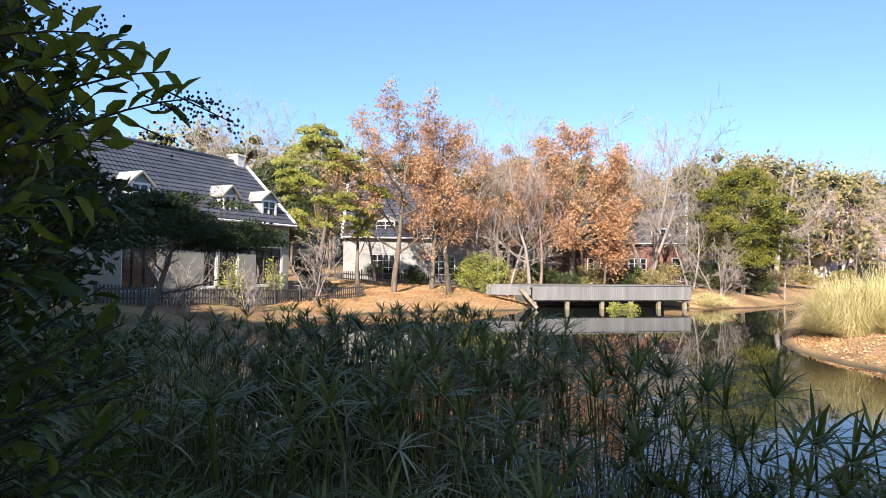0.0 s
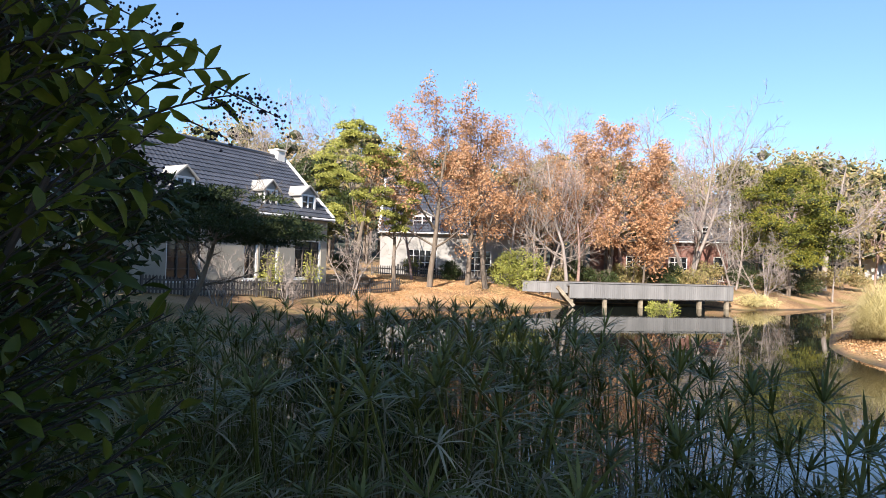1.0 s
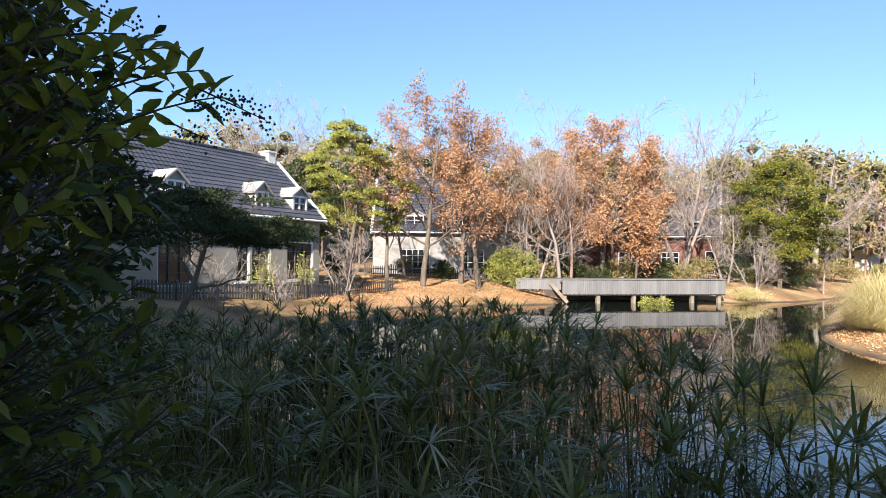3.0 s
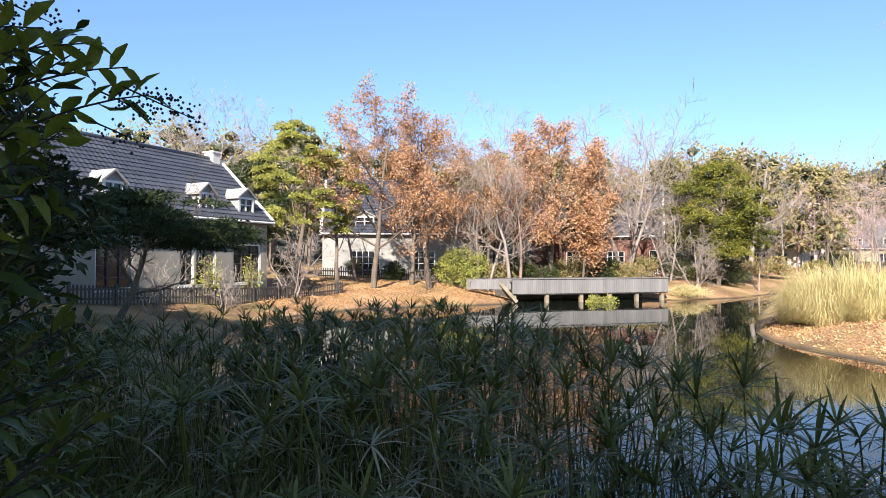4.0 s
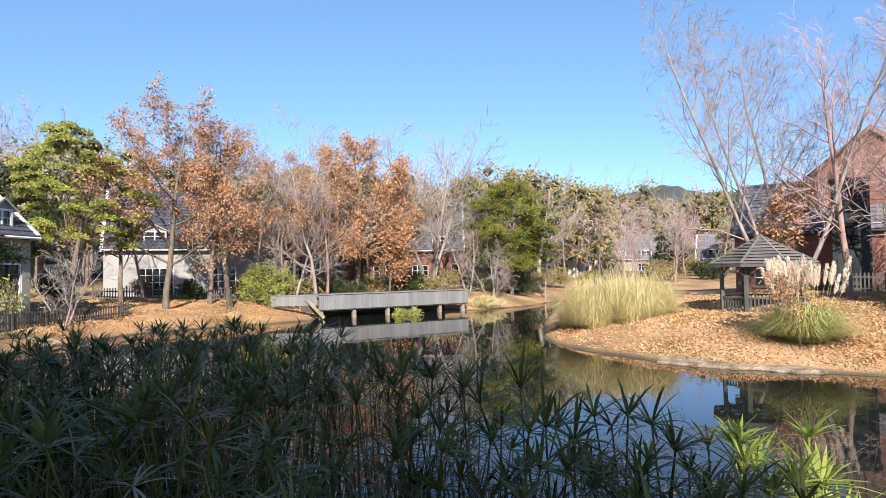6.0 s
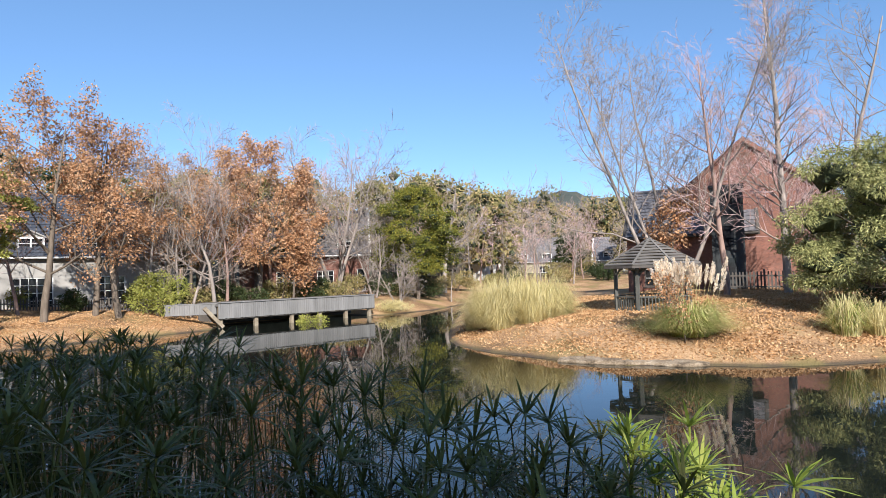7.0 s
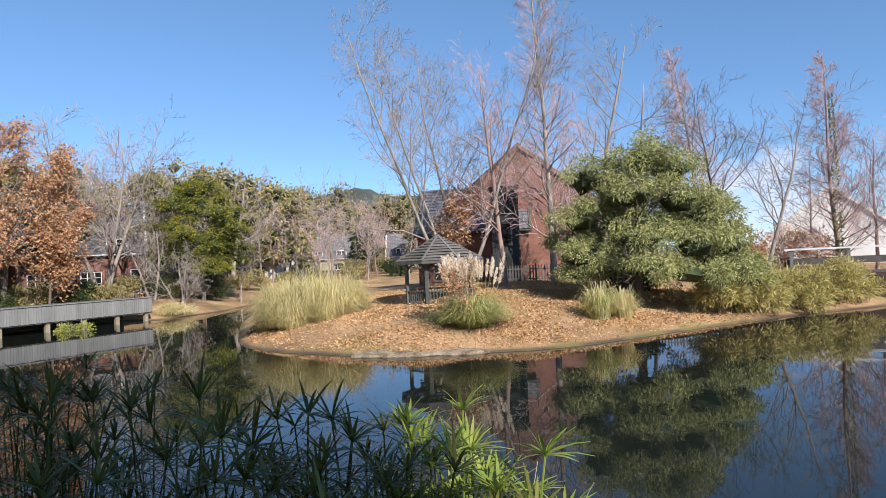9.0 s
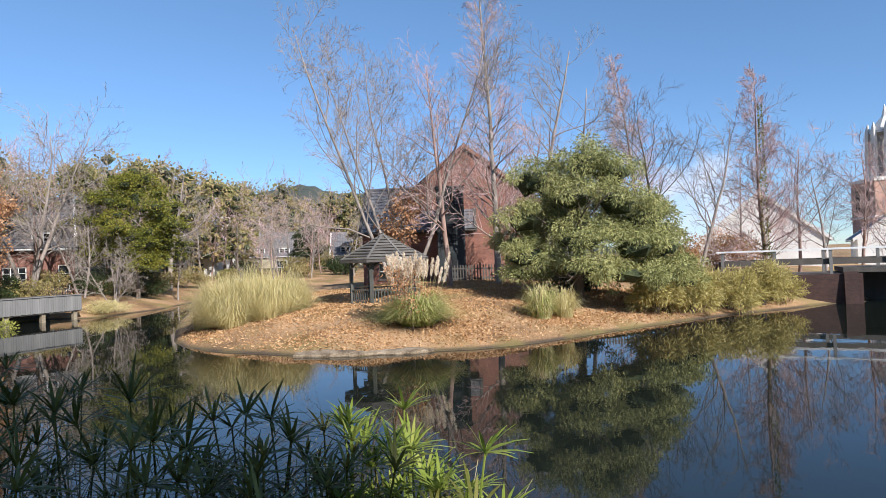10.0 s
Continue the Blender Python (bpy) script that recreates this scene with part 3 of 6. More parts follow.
def roof_slope(b, length, y0, z0, y1, z1, x_start=0.0, tile=0.27, row=0.33, wave=0.035):
    """Interlocking tiles: waves along the eave, a step at each course."""
    s = math.hypot(y1 - y0, z1 - z0)
    d, nrm = np.array([0, y1 - y0, z1 - z0]) / s, np.array([0, -(z1 - z0), y1 - y0]) / s
    nrm = nrm if nrm[2] > 0 else -nrm
    cols, rows = max(2, int(length / tile)), max(2, int(s / row))
    u = np.linspace(0, length, cols * 3 + 1)
    h = wave * (0.5 + 0.5 * np.cos(np.arange(cols * 3 + 1) * math.pi * 2 / 3))
    for k in range(rows):
        a, c = s * k / rows, s * (k + 1) / rows
        low = np.array([0, y0, z0]) + d * (a - 0.02) + nrm * 0.055
        high = np.array([0, y0, z0]) + d * c + nrm * 0.015
        under = low - nrm * 0.05
        pts = np.concatenate([base + np.stack([x_start + u, 0 * u, 0 * u], 1) + nrm * (h * up)[:, None] for base, up in ((under, 1), (low, 1), (high, 1))])
        n = len(u)
        j = np.arange(n - 1)
        b.add_grid(pts, np.concatenate([np.stack([j + r * n, j + 1 + r * n, j + 1 + (r + 1) * n, j + (r + 1) * n], 1) for r in (0, 1)]))


def prism(b, outline, x0, x1):
    """An outline in yz, drawn out from x0 to x1."""
    n = len(outline)
    b.add([(x0, y, z) for y, z in outline] + [(x1, y, z) for y, z in outline],
          [tuple(range(n))[::-1], tuple(range(n, 2 * n))] + [(i, (i + 1) % n, n + (i + 1) % n, n + i) for i in range(n)])


def house(name, label, x, y, angle, length, depth, eave, ridge, wall, roof, holes=(), dormers=(), chimney=None, end_holes=(), trim="white", bars=(3, 4), base=None, parapet=False, curtain=False, tile=0.27, inner="white"):
    """A gabled house. Its front is the local y = 0 side; dormers: (x, width)."""
    z = gz(x, y) if base is None else base
    top = thing(name, pose(x, y, z, 0, 0, angle), label, "house", "houses round the pond")
    e = 0.24
    front = Build()
    front_holes = [h[:4] for h in holes]
    wall_with_holes(front, length, eave, front_holes, e, Matrix())
    front.part("front_wall", M[wall], top)
    for h in holes:
        window(top, Matrix(), *h[:4], bars=h[4] if len(h) > 4 else bars, mat=trim, curtain=curtain, inner=inner)
    back = Build()
    back.box((0, depth - e, -1.2), (length, depth, eave))
    back.part("back_wall", M[wall], top)
    for x0 in (0.0, length - e):
        g = Build()
        prism(g, [(e + 0.002, -1.2), (depth - e - 0.002, -1.2), (depth - e - 0.002, eave + 0.15), (depth / 2, ridge - 0.12), (e + 0.002, eave + 0.15)], x0, x0 + e)
        g.part("gable_wall", M[wall], top)
    pitch = (ridge - eave) / (depth / 2)
    over = 0.35
    for side in (0, 1):
        r = Build()
        y0, y1 = (-over, depth / 2) if side == 0 else (depth + over, depth / 2)
        roof_slope(r, length + 0.3, y0, eave - over * pitch + 0.06, y1, ridge + 0.06, -0.15, tile)
        ob = r.part("roof_tiling", M[roof], top, kind="stuff")
        u = Build()
        lo = eave - over * pitch
        prism(u, [(y0, lo - 0.12), (y1, ridge - 0.12), (y1, ridge + 0.02), (y0, lo + 0.02)] if side == 0 else [(y1, ridge - 0.12), (y0, lo - 0.12), (y0, lo + 0.02), (y1, ridge + 0.02)], -0.12, length + 0.12)
        u.part("roof_boards", M["timber_dark"], ob)
        gut = Build()
        gut.tube([(-0.15, y0 - 0.05 * (1 - 2 * side), lo - 0.02), (length / 2, y0 - 0.05 * (1 - 2 * side), lo - 0.03), (length + 0.15, y0 - 0.05 * (1 - 2 * side), lo - 0.02)], [0.07] * 3, 6)
        gut.part("gutter", M[trim], ob)
    cap = Build()
    cap.tube([(-0.2, depth / 2, ridge + 0.1), (length / 2, depth / 2, ridge + 0.1), (length + 0.2, depth / 2, ridge + 0.1)], [0.13] * 3, 8)
    cap.part("ridge_cap", M[roof], top, smooth=True)
    for x0 in (-0.2, length + 0.02):
        v = Build()
        w = 0.32 if parapet else 0.2
        for y0, y1 in ((-over, depth / 2), (depth + over, depth / 2)):
            lo = eave - over * pitch
            prism(v, [(y0, lo - 0.15), (y1, ridge - 0.1), (y1, ridge + (0.35 if parapet else 0.22)), (y0, lo + (0.3 if parapet else 0.17))] if y0 < y1 else
                  [(y1, ridge - 0.1), (y0, lo - 0.15), (y0, lo + (0.3 if parapet else 0.17)), (y1, ridge + (0.35 if parapet else 0.22))], x0, x0 + w)
        v.part("verge", M["plaster_white" if parapet or trim == "white" else trim], top)
    if chimney is not None:
        c = Build()
        c.box((chimney - 0.28, depth / 2 - 0.35, ridge - 0.6), (chimney + 0.28, depth / 2 + 0.35, ridge + 0.42))
        c.box((chimney - 0.34, depth / 2 - 0.41, ridge + 0.42), (chimney + 0.34, depth / 2 + 0.41, ridge + 0.52))
        c.part("chimney", M["plaster_white"], top)
    for dx, dw in dormers:
        dormer(top, dx, dw, eave, pitch, roof, wall, trim)
    return top


def dormer(top, x, w, eave, pitch, roof, wall, trim):
    """A small gabled dormer standing on the front slope."""
    z0, h, y0 = eave + 0.15, 0.85, 0.15
    g = 0.42
    back = (h + g) / pitch + 0.2
    body = Build()
    prism(body, [(y0, z0 - 0.3), (y0 + back * 0.75, z0 + h - 0.05), (y0, z0 + h - 0.05)], x, x + 0.1)
    prism(body, [(y0, z0 - 0.3), (y0 + back * 0.75, z0 + h - 0.05), (y0, z0 + h - 0.05)], x + w - 0.1, x + w)
    body.add([(x, y0, z0 + h), (x + w, y0, z0 + h), (x + w / 2, y0, z0 + h + g), (x, y0 + 0.1, z0 + h), (x + w, y0 + 0.1, z0 + h), (x + w / 2, y0 + 0.1, z0 + h + g)],
             [(0, 1, 2), (5, 4, 3), (0, 3, 4, 1), (1, 4, 5, 2), (2, 5, 3, 0)])
    ob = body.part("dormer", M["plaster_grey"], top)
    m = pose(0, y0 - 0.05, 0)
    f = Build()
    for a, b in (((x, 0, z0 - 0.1), (x + 0.12, 0.12, z0 + h)), ((x + w - 0.12, 0, z0 - 0.1), (x + w, 0.12, z0 + h)), ((x + w / 2 - 0.04, 0.02, z0), (x + w / 2 + 0.04, 0.1, z0 + h)),
                 ((x + 0.12, 0, z0 - 0.1), (x + w - 0.12, 0.12, z0 + 0.02)), ((x + 0.12, 0, z0 + h - 0.1), (x + w - 0.12, 0.12, z0 + h)), ((x + 0.12, 0.03, z0 + h / 2 - 0.02), (x + w - 0.12, 0.09, z0 + h / 2 + 0.02))):
        f.box(a, b, m)
    f.part("window_frame", M[trim], ob)
    p = Build()
    p.box((x + 0.12, 0.1, z0), (x + w - 0.12, 0.115, z0 + h - 0.1), m)
    p.part("pane", M["glass"], ob)
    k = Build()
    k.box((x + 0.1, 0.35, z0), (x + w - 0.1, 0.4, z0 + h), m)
    k.part("dark_backing", M["dark"], ob)
    r = Build()
    for s in (0, 1):
        xa, xb = (x - 0.15, x + w / 2) if s == 0 else (x + w + 0.15, x + w / 2)
        za = z0 + h - 0.15 * g / (w / 2)
        q = [(xa, y0 - 0.18, za), (xb, y0 - 0.18, z0 + h + g), (xb, y0 + back, z0 + h + g), (xa, y0 + back * 0.75, za)]
        r.add(q + [(a, b, c + 0.1) for a, b, c in q], [(0, 1, 2, 3), (4, 7, 6, 5), (0, 4, 5, 1), (1, 5, 6, 2), (2, 6, 7, 3), (3, 7, 4, 0)])
    r.part("dormer_roof", M["plaster_grey"], ob)


def picket_fence(name, label, pts, height=0.85, gap=0.17, mat="timber_dark"):
    """Posts, two rails and pointed pickets along a line, each a piece of its own."""
    x, y = pts[0]
    z0 = gz(x, y)
    top = thing(name, pose(x, y, z0), label, "fence")
    pk = Build()
    o = [(-0.04, 0.05), (0.04, 0.05), (0.04, height - 0.05), (0, height), (-0.04, height - 0.05)]
    pk.add([(a, -0.012, c) for a, c in o] + [(a, 0.012, c) for a, c in o], [(0, 1, 2, 3, 4), (9, 8, 7, 6, 5)] + [(a, 5 + a, 5 + (a + 1) % 5, (a + 1) % 5) for a in range(5)])
    ps = Build()
    ps.box((-0.05, -0.05, -0.3), (0.05, 0.05, height + 0.1))
    meshes = {}
    for (x0, y0), (x1, y1) in zip(pts, pts[1:]):
        n = max(1, int(math.hypot(x1 - x0, y1 - y0) / gap))
        ang = math.degrees(math.atan2(y1 - y0, x1 - x0))
        for i in range(n + 1):
            px, py = x0 + (x1 - x0) * i / n, y0 + (y1 - y0) * i / n
            kind = "fence_post" if i % 12 == 0 else "picket"
            if kind not in meshes:
                ob = (ps if kind == "fence_post" else pk).part(kind, M[mat], top)
                meshes[kind] = ob.data
            else:
                ob = new(kind, meshes[kind])
                ob.parent = top
            ob.matrix_basis = pose(px - x, py - y, gz(px, py) - z0, 1.5 * math.sin(i * 7.3), 1.2 * math.sin(i * 3.1), ang)
        za, zb = gz(x0, y0) - z0, gz(x1, y1) - z0
        for h in (0.22, height - 0.2):
            rail = Build()
            rail.beam((x0 - x, y0 - y, za + h), (x1 - x, y1 - y, zb + h), 0.04, 0.08)
            rail.part("rail", M[mat], top)
    return top


def make_houses():
    a = 63.3
    ux, uy = math.cos(radians(a)), math.sin(radians(a))
    house("house", "long cream plaster house with dark glazed pantile roof and dormers", -8.9 - 17 * ux, 35.1 - 17 * uy, a, 17, 7.5, 3.75, 7.15, "plaster", "tiles",
          holes=[(14.4, 16.5, 0.1, 2.2, (3, 4)), (11.9, 13.2, 0.1, 2.2, (2, 4)), (10.9, 11.8, 0.1, 2.2, (2, 4)), (6.6, 8.4, 0.1, 2.2, (3, 4)), (2.5, 4.5, 0.1, 2.2, (3, 4))],
          dormers=[(14.9, 1.15), (12.2, 0.95), (7.0, 1.0), (2, 1.0)], chimney=16.6, base=1.55, trim="white", inner="timber_dark")
    house("house", "two-storey pale plaster house with dark tiled roof behind bare trees", -8.3, 50.6, 3.0, 12.4, 7.2, 4.0, 8.3, "plaster_grey", "tiles",
          holes=[(2.3, 4.7, 0.05, 2.2, (5, 4)), (7.2, 9.2, 0.05, 2.2, (3, 4)), (10.3, 11.4, 0.9, 2.1, (2, 3))],
          dormers=[(2.6, 1.6), (6.6, 1.6), (9.6, 1.6)], chimney=12.0, base=1.45, trim="white", curtain=True)
    house("house", "brown brick house with grey slate roof and white dormers", 10.6, 60.5, -20, 12.2, 7.5, 3.9, 8.0, "brick_brown", "slate",
          holes=[(11.0, 11.8, 0.05, 2.2, (1, 3)), (7.2, 8.8, 0.05, 2.1, (3, 4)), (3.4, 5.2, 0.05, 2.1, (3, 4))], dormers=[(2, 1.6), (5.4, 1.6), (9.2, 1.6)], chimney=0.6, base=1.6, tile=0.4)
    house("house", "white gabled house with raised white gable coping", 36.6, 78.6, -60, 11.5, 7.5, 3.9, 8.2, "plaster_white", "slate",
          holes=[(1.5, 3.2, 0.05, 2.2, (3, 4)), (6, 7.8, 0.05, 2.2, (3, 4)), (9.0, 10.4, 0.05, 2.2, (2, 4))], dormers=[(2, 1.6), (7, 1.6)], base=1.5, parapet=True, chimney=11.0, tile=0.4)
    house("house", "pale yellow house with grey slate roof and white dormers", 56.5, 84.0, -38, 9.5, 7.0, 3.2, 6.7, "plaster_yellow", "slate",
          holes=[(1.2, 2.8, 0.1, 2.2, (3, 4)), (5.5, 7.1, 0.1, 2.2, (3, 4))], dormers=[(2.2, 1.6), (6, 1.6)], base=1.6, tile=0.4)
    house("house", "cream house with grey slate roof among bare trees", 65.0, 72.5, -46, 9.0, 7.0, 3.0, 6.2, "plaster_white", "slate",
          holes=[(1.2, 2.8, 0.1, 2.2, (3, 4)), (5.5, 7.1, 0.1, 2.2, (3, 4))], dormers=[(1.5, 1.5), (5, 1.5)], base=1.6, tile=0.4)
    house("brick_hall", "tall red brick hall with steep brick gable", 36.9, 20.4, 35.5, 12, 9.5, 5.8, 9.6, "brick", "slate", base=1.0, trim="brick", tile=0.45)
    house("brick_wing", "low brick wing with grey slate roof beside the hall", 29.2, 29.3, -54.5, 7.4, 6, 4.2, 7.0, "brick", "slate", holes=[(1, 2.4, 0.8, 2.4, (2, 3))], base=1.0, trim="timber_dark", tile=0.45)
    b = Build()
    b.box((-0.85, -0.6, -0.5), (0.85, 0.6, 6.4))
    b.box((-0.92, -0.67, 6.4), (0.92, 0.67, 6.55))
    t = thing("stair_tower", pose(31.2, 23.4, 1.0, 0, 0, -53.5), "narrow dark grey rendered tower against the brick hall", "tower")
    b.part("shaft", M["tower_paint"], t)
    for k in range(3):
        w = Build()
        w.box((-0.3, -0.63, 1.2 + 1.8 * k), (0.3, -0.604, 2.4 + 1.8 * k))
        w.part("pane", M["glass"], t)
    house("house", "big white gabled house beyond the bridge", 60.8, 6.2, 11, 10, 10, 2.4, 6.4, "plaster_white", "slate", base=1.3, tile=0.4)
    house("house", "white house with tiled roof beyond the bridge", 66, -2.5, 8, 8, 7, 2.2, 4.6, "plaster_white", "tiles", base=1.3, tile=0.4)


def make_church_tower():
    """A tall brick tower with an open pale stone lantern, far off."""
    t = thing("church_tower", pose(172, 5.5, 1.0, 0, 0, 28), "tall brick church tower with pale stone lantern far off", "tower")
    w = 5.4
    b = Build()
    b.box((-w, -w, 0), (w, w, 15.5))
    b.part("shaft", M["brick_pale"], t)
    st = Build()
    st.box((-w - 0.3, -w - 0.3, 15.5), (w + 0.3, w + 0.3, 16.3))
    st.box((-w - 0.3, -w - 0.3, 7.4), (w + 0.3, w + 0.3, 7.9))
    st.part("cornice", M["stone"], t)
    for s in range(4):
        m = pose(0, 0, 0, 0, 0, 90 * s)
        for k in (-1, 1):
            # solid near-black slab in place of a shaded arched opening
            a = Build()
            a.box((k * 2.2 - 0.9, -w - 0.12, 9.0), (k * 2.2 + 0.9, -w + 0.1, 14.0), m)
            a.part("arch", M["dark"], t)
    for k in range(8):
        a = k * math.pi / 4 + math.pi / 8
        p = Build()
        p.tube([(3.6 * math.cos(a), 3.6 * math.sin(a), 16), (3.5 * math.cos(a), 3.5 * math.sin(a), 22), (3.4 * math.cos(a), 3.4 * math.sin(a), 27.2), (3.3 * math.cos(a), 3.3 * math.sin(a), 29)], [0.75, 0.7, 0.6, 0.12], 5)
        p.part("pillar", M["stone"], t)
    c = Build()
    c.tube([(0, 0, 16.2), (0, 0, 26), (0, 0, 27)], [2.2, 2.2, 3.4], 8)
    c.part("core", M["tower_core"], t)
    r = Build()
    r.tube([(0, 0, 26.6), (0, 0, 28.2), (0, 0, 30.4), (0, 0, 33.2)], [3.5, 2.6, 0.7, 0.08], 8)
    r.part("cap", M["stone"], t)


make_houses()
make_church_tower()
picket_fence("picket_fence", "dark weathered picket fence before the cream house", [(-13.6, 24), (-7.9, 35.6), (-5.2, 39.4)], 0.8)
picket_fence("picket_fence", "low brown picket fence before the pale house", [(-8.4, 47.5), (6, 47.2)], 0.8)
picket_fence("picket_fence", "brown slatted fence before the brick house", [(11, 55), (20, 52.5)], 0.9)
picket_fence("picket_fence", "black fence behind the island trees", [(29.5, 22.6), (36, 13.4)], 1.0, mat="timber_dark")


# ---- the timber deck and retaining wall ----
def make_deck():
    a, b = Vector((5.9, 41.1)), Vector((17.6, 44.0))
    ang = math.degrees(math.atan2(b.y - a.y, b.x - a.x))
    length = (b - a).length
    t = thing("timber_deck", pose(a.x, a.y, 0, 0, 0, ang), "weathered grey board-faced timber deck on posts over the water", "deck")
    x, i = 0.0, 0
    while x < length - 0.01:
        w = 0.145
        p = Build()
        dz = 0.012 * math.sin(i * 2.7)
        p.box((x + 0.004, -0.02 + 0.006 * math.sin(i * 5.1), 0.62 + dz), (min(x + w - 0.006, length), 0.02, 1.60 + dz * 0.5))
        p.part("board", M["timber"], t)
        x, i = x + w, i + 1
    r = Build()
    r.box((-0.05, -0.09, 1.605), (length + 0.05, 0.15, 1.66))
    r.part("cap_rail", M["timber"], t)
    d = Build()
    d.box((0, 0.06, 1.40), (length, 3.2, 1.52))
    d.part("deck_floor", M["timber"], t)
    for x in (0.2, 2.6, 5.2, 7.4, 9.6, 11.7):
        q = Build()
        q.box((x - 0.12, 0.12, -0.8), (x + 0.12, 0.36, 1.395))
        q.part("post", M["rock"], t)
    k = Build()
    k.box((0, 0.05, 0.55), (length, 0.115, 0.70))
    k.part("beam", M["timber_dark"], t)
    s = Build()
    s.box((0, 3.25, -1), (length, 3.4, 1.6))
    s.part("back_wall", M["timber_dark"], t)
    s = Build()
    s.beam((-0.9, -0.05, 1.35), (0.25, -0.1, 0.1), 0.25, 0.22)
    s.part("brace", M["rock"], t)
    w = thing("retaining_wall", pose(2.9, 42.3, 0, 0, 0, -12), "low weathered board retaining wall beside the deck", "wall")
    for i in range(21):
        p = Build()
        p.box((i * 0.145, -0.03, 0.9), (i * 0.145 + 0.138, 0.03, 1.55 + 0.01 * math.sin(i * 3)))
        p.part("board", M["timber"], w)
    c = Build()
    c.box((-0.05, -0.06, 1.56), (3.1, 0.1, 1.62))
    c.part("cap_rail", M["timber"], w)


make_deck()


# ---- gazebo ----
def make_gazebo():
    cx, cy = 20.85, 19.55
    z = 0.86
    t = thing("gazebo", pose(cx, cy, z, 0, 0, 46), "octagonal timber garden gazebo with weathered boarded roof", "gazebo")
    R0 = 1.62
    ang = [radians(22.5 + 45 * k) for k in range(8)]
    f = Build()
    ring = [(R0 * 1.06 * math.cos(a), R0 * 1.06 * math.sin(a)) for a in ang]
    f.add([(x, y, -0.5) for x, y in ring] + [(x, y, 0.06) for x, y in ring], [tuple(range(8))[::-1], tuple(range(8, 16))] + [(i, (i + 1) % 8, 8 + (i + 1) % 8, 8 + i) for i in range(8)])
    f.part("floor", M["timber_dark"], t)
    for k in range(8):
        a, b = ang[k], ang[(k + 1) % 8]
        pa, pb = Vector((R0 * math.cos(a), R0 * math.sin(a), 0)), Vector((R0 * math.cos(b), R0 * math.sin(b), 0))
        p = Build()
        p.box((-0.065, -0.065, 0.06), (0.065, 0.065, 2.18), pose(pa.x, pa.y, 0, 0, 0, math.degrees(a)))
        p.part("post", M["timber_green"], t)
        h = Build()
        h.beam(pa + Vector((0, 0, 2.2)), pb + Vector((0, 0, 2.2)), 0.09, 0.16)
        h.part("header", M["timber_green"], t)
        for s, q in ((pa, pb), (pb, pa)):
            d = (q - s).normalized()
            br = Build()
            pts = [s + d * (0.06 + 0.38 * (1 - math.cos(u))) + Vector((0, 0, 1.72 + 0.40 * math.sin(u))) for u in (0, 0.5, 1.0, 1.5)]
            br.tube([tuple(v) for v in pts], [0.045] * 4, 4)
            br.part("bracket", M["timber_green"], t)
        if k not in (1,):
            for h in (0.22, 0.92):
                rl = Build()
                rl.beam(pa + Vector((0, 0, h)), pb + Vector((0, 0, h)), 0.06 if h < 0.5 else 0.1, 0.06)
                rl.part("rail", M["timber_green"], t)
            for i in range(1, 9):
                s = Build()
                q = pa.lerp(pb, i / 9)
                s.box((-0.022, -0.022, 0.25), (0.022, 0.022, 0.89), pose(q.x, q.y, 0, 0, 0, math.degrees(a) + 22.5))
                s.part("baluster", M["timber_green"], t)
        # roof facet in overlapping boards
        Re, Rt = 2.12, 0.05
        rows = 9
        for i in range(rows):
            f0, f1 = i / rows, (i + 1) / rows
            r_0, r_1 = Re + (Rt - Re) * f0, Re + (Rt - Re) * f1
            z_0, z_1 = 2.22 + 1.14 * f0, 2.22 + 1.14 * f1
            q = Build()
            c = [(r_0 * math.cos(a), r_0 * math.sin(a), z_0 + 0.085), (r_0 * math.cos(b), r_0 * math.sin(b), z_0 + 0.085), (r_1 * math.cos(b), r_1 * math.sin(b), z_1 + 0.01), (r_1 * math.cos(a), r_1 * math.sin(a), z_1 + 0.01)]
            q.add(c + [(u, v, w - 0.04) for u, v, w in c], [(0, 1, 2, 3), (7, 6, 5, 4), (0, 4, 5, 1), (1, 5, 6, 2), (2, 6, 7, 3), (3, 7, 4, 0)])
            q.part("roof_board", M["shingle"], t)
        hip = Build()
        hip.beam((Re * math.cos(a), Re * math.sin(a), 2.28), (0.04 * math.cos(a), 0.04 * math.sin(a), 3.41), 0.09, 0.04)
        hip.part("hip_strip", M["shingle"], t)
        fa = Build()
        fa.beam((Re * math.cos(a), Re * math.sin(a), 2.19), (Re * math.cos(b), Re * math.sin(b), 2.19), 0.04, 0.11)
        fa.part("fascia", M["timber_dark"], t)
    k = Build()
    k.tube([(0, 0, 3.34), (0, 0, 3.45), (0, 0, 3.5)], [0.09, 0.08, 0.02], 8)
    k.part("finial", M["timber_dark"], t)


make_gazebo()


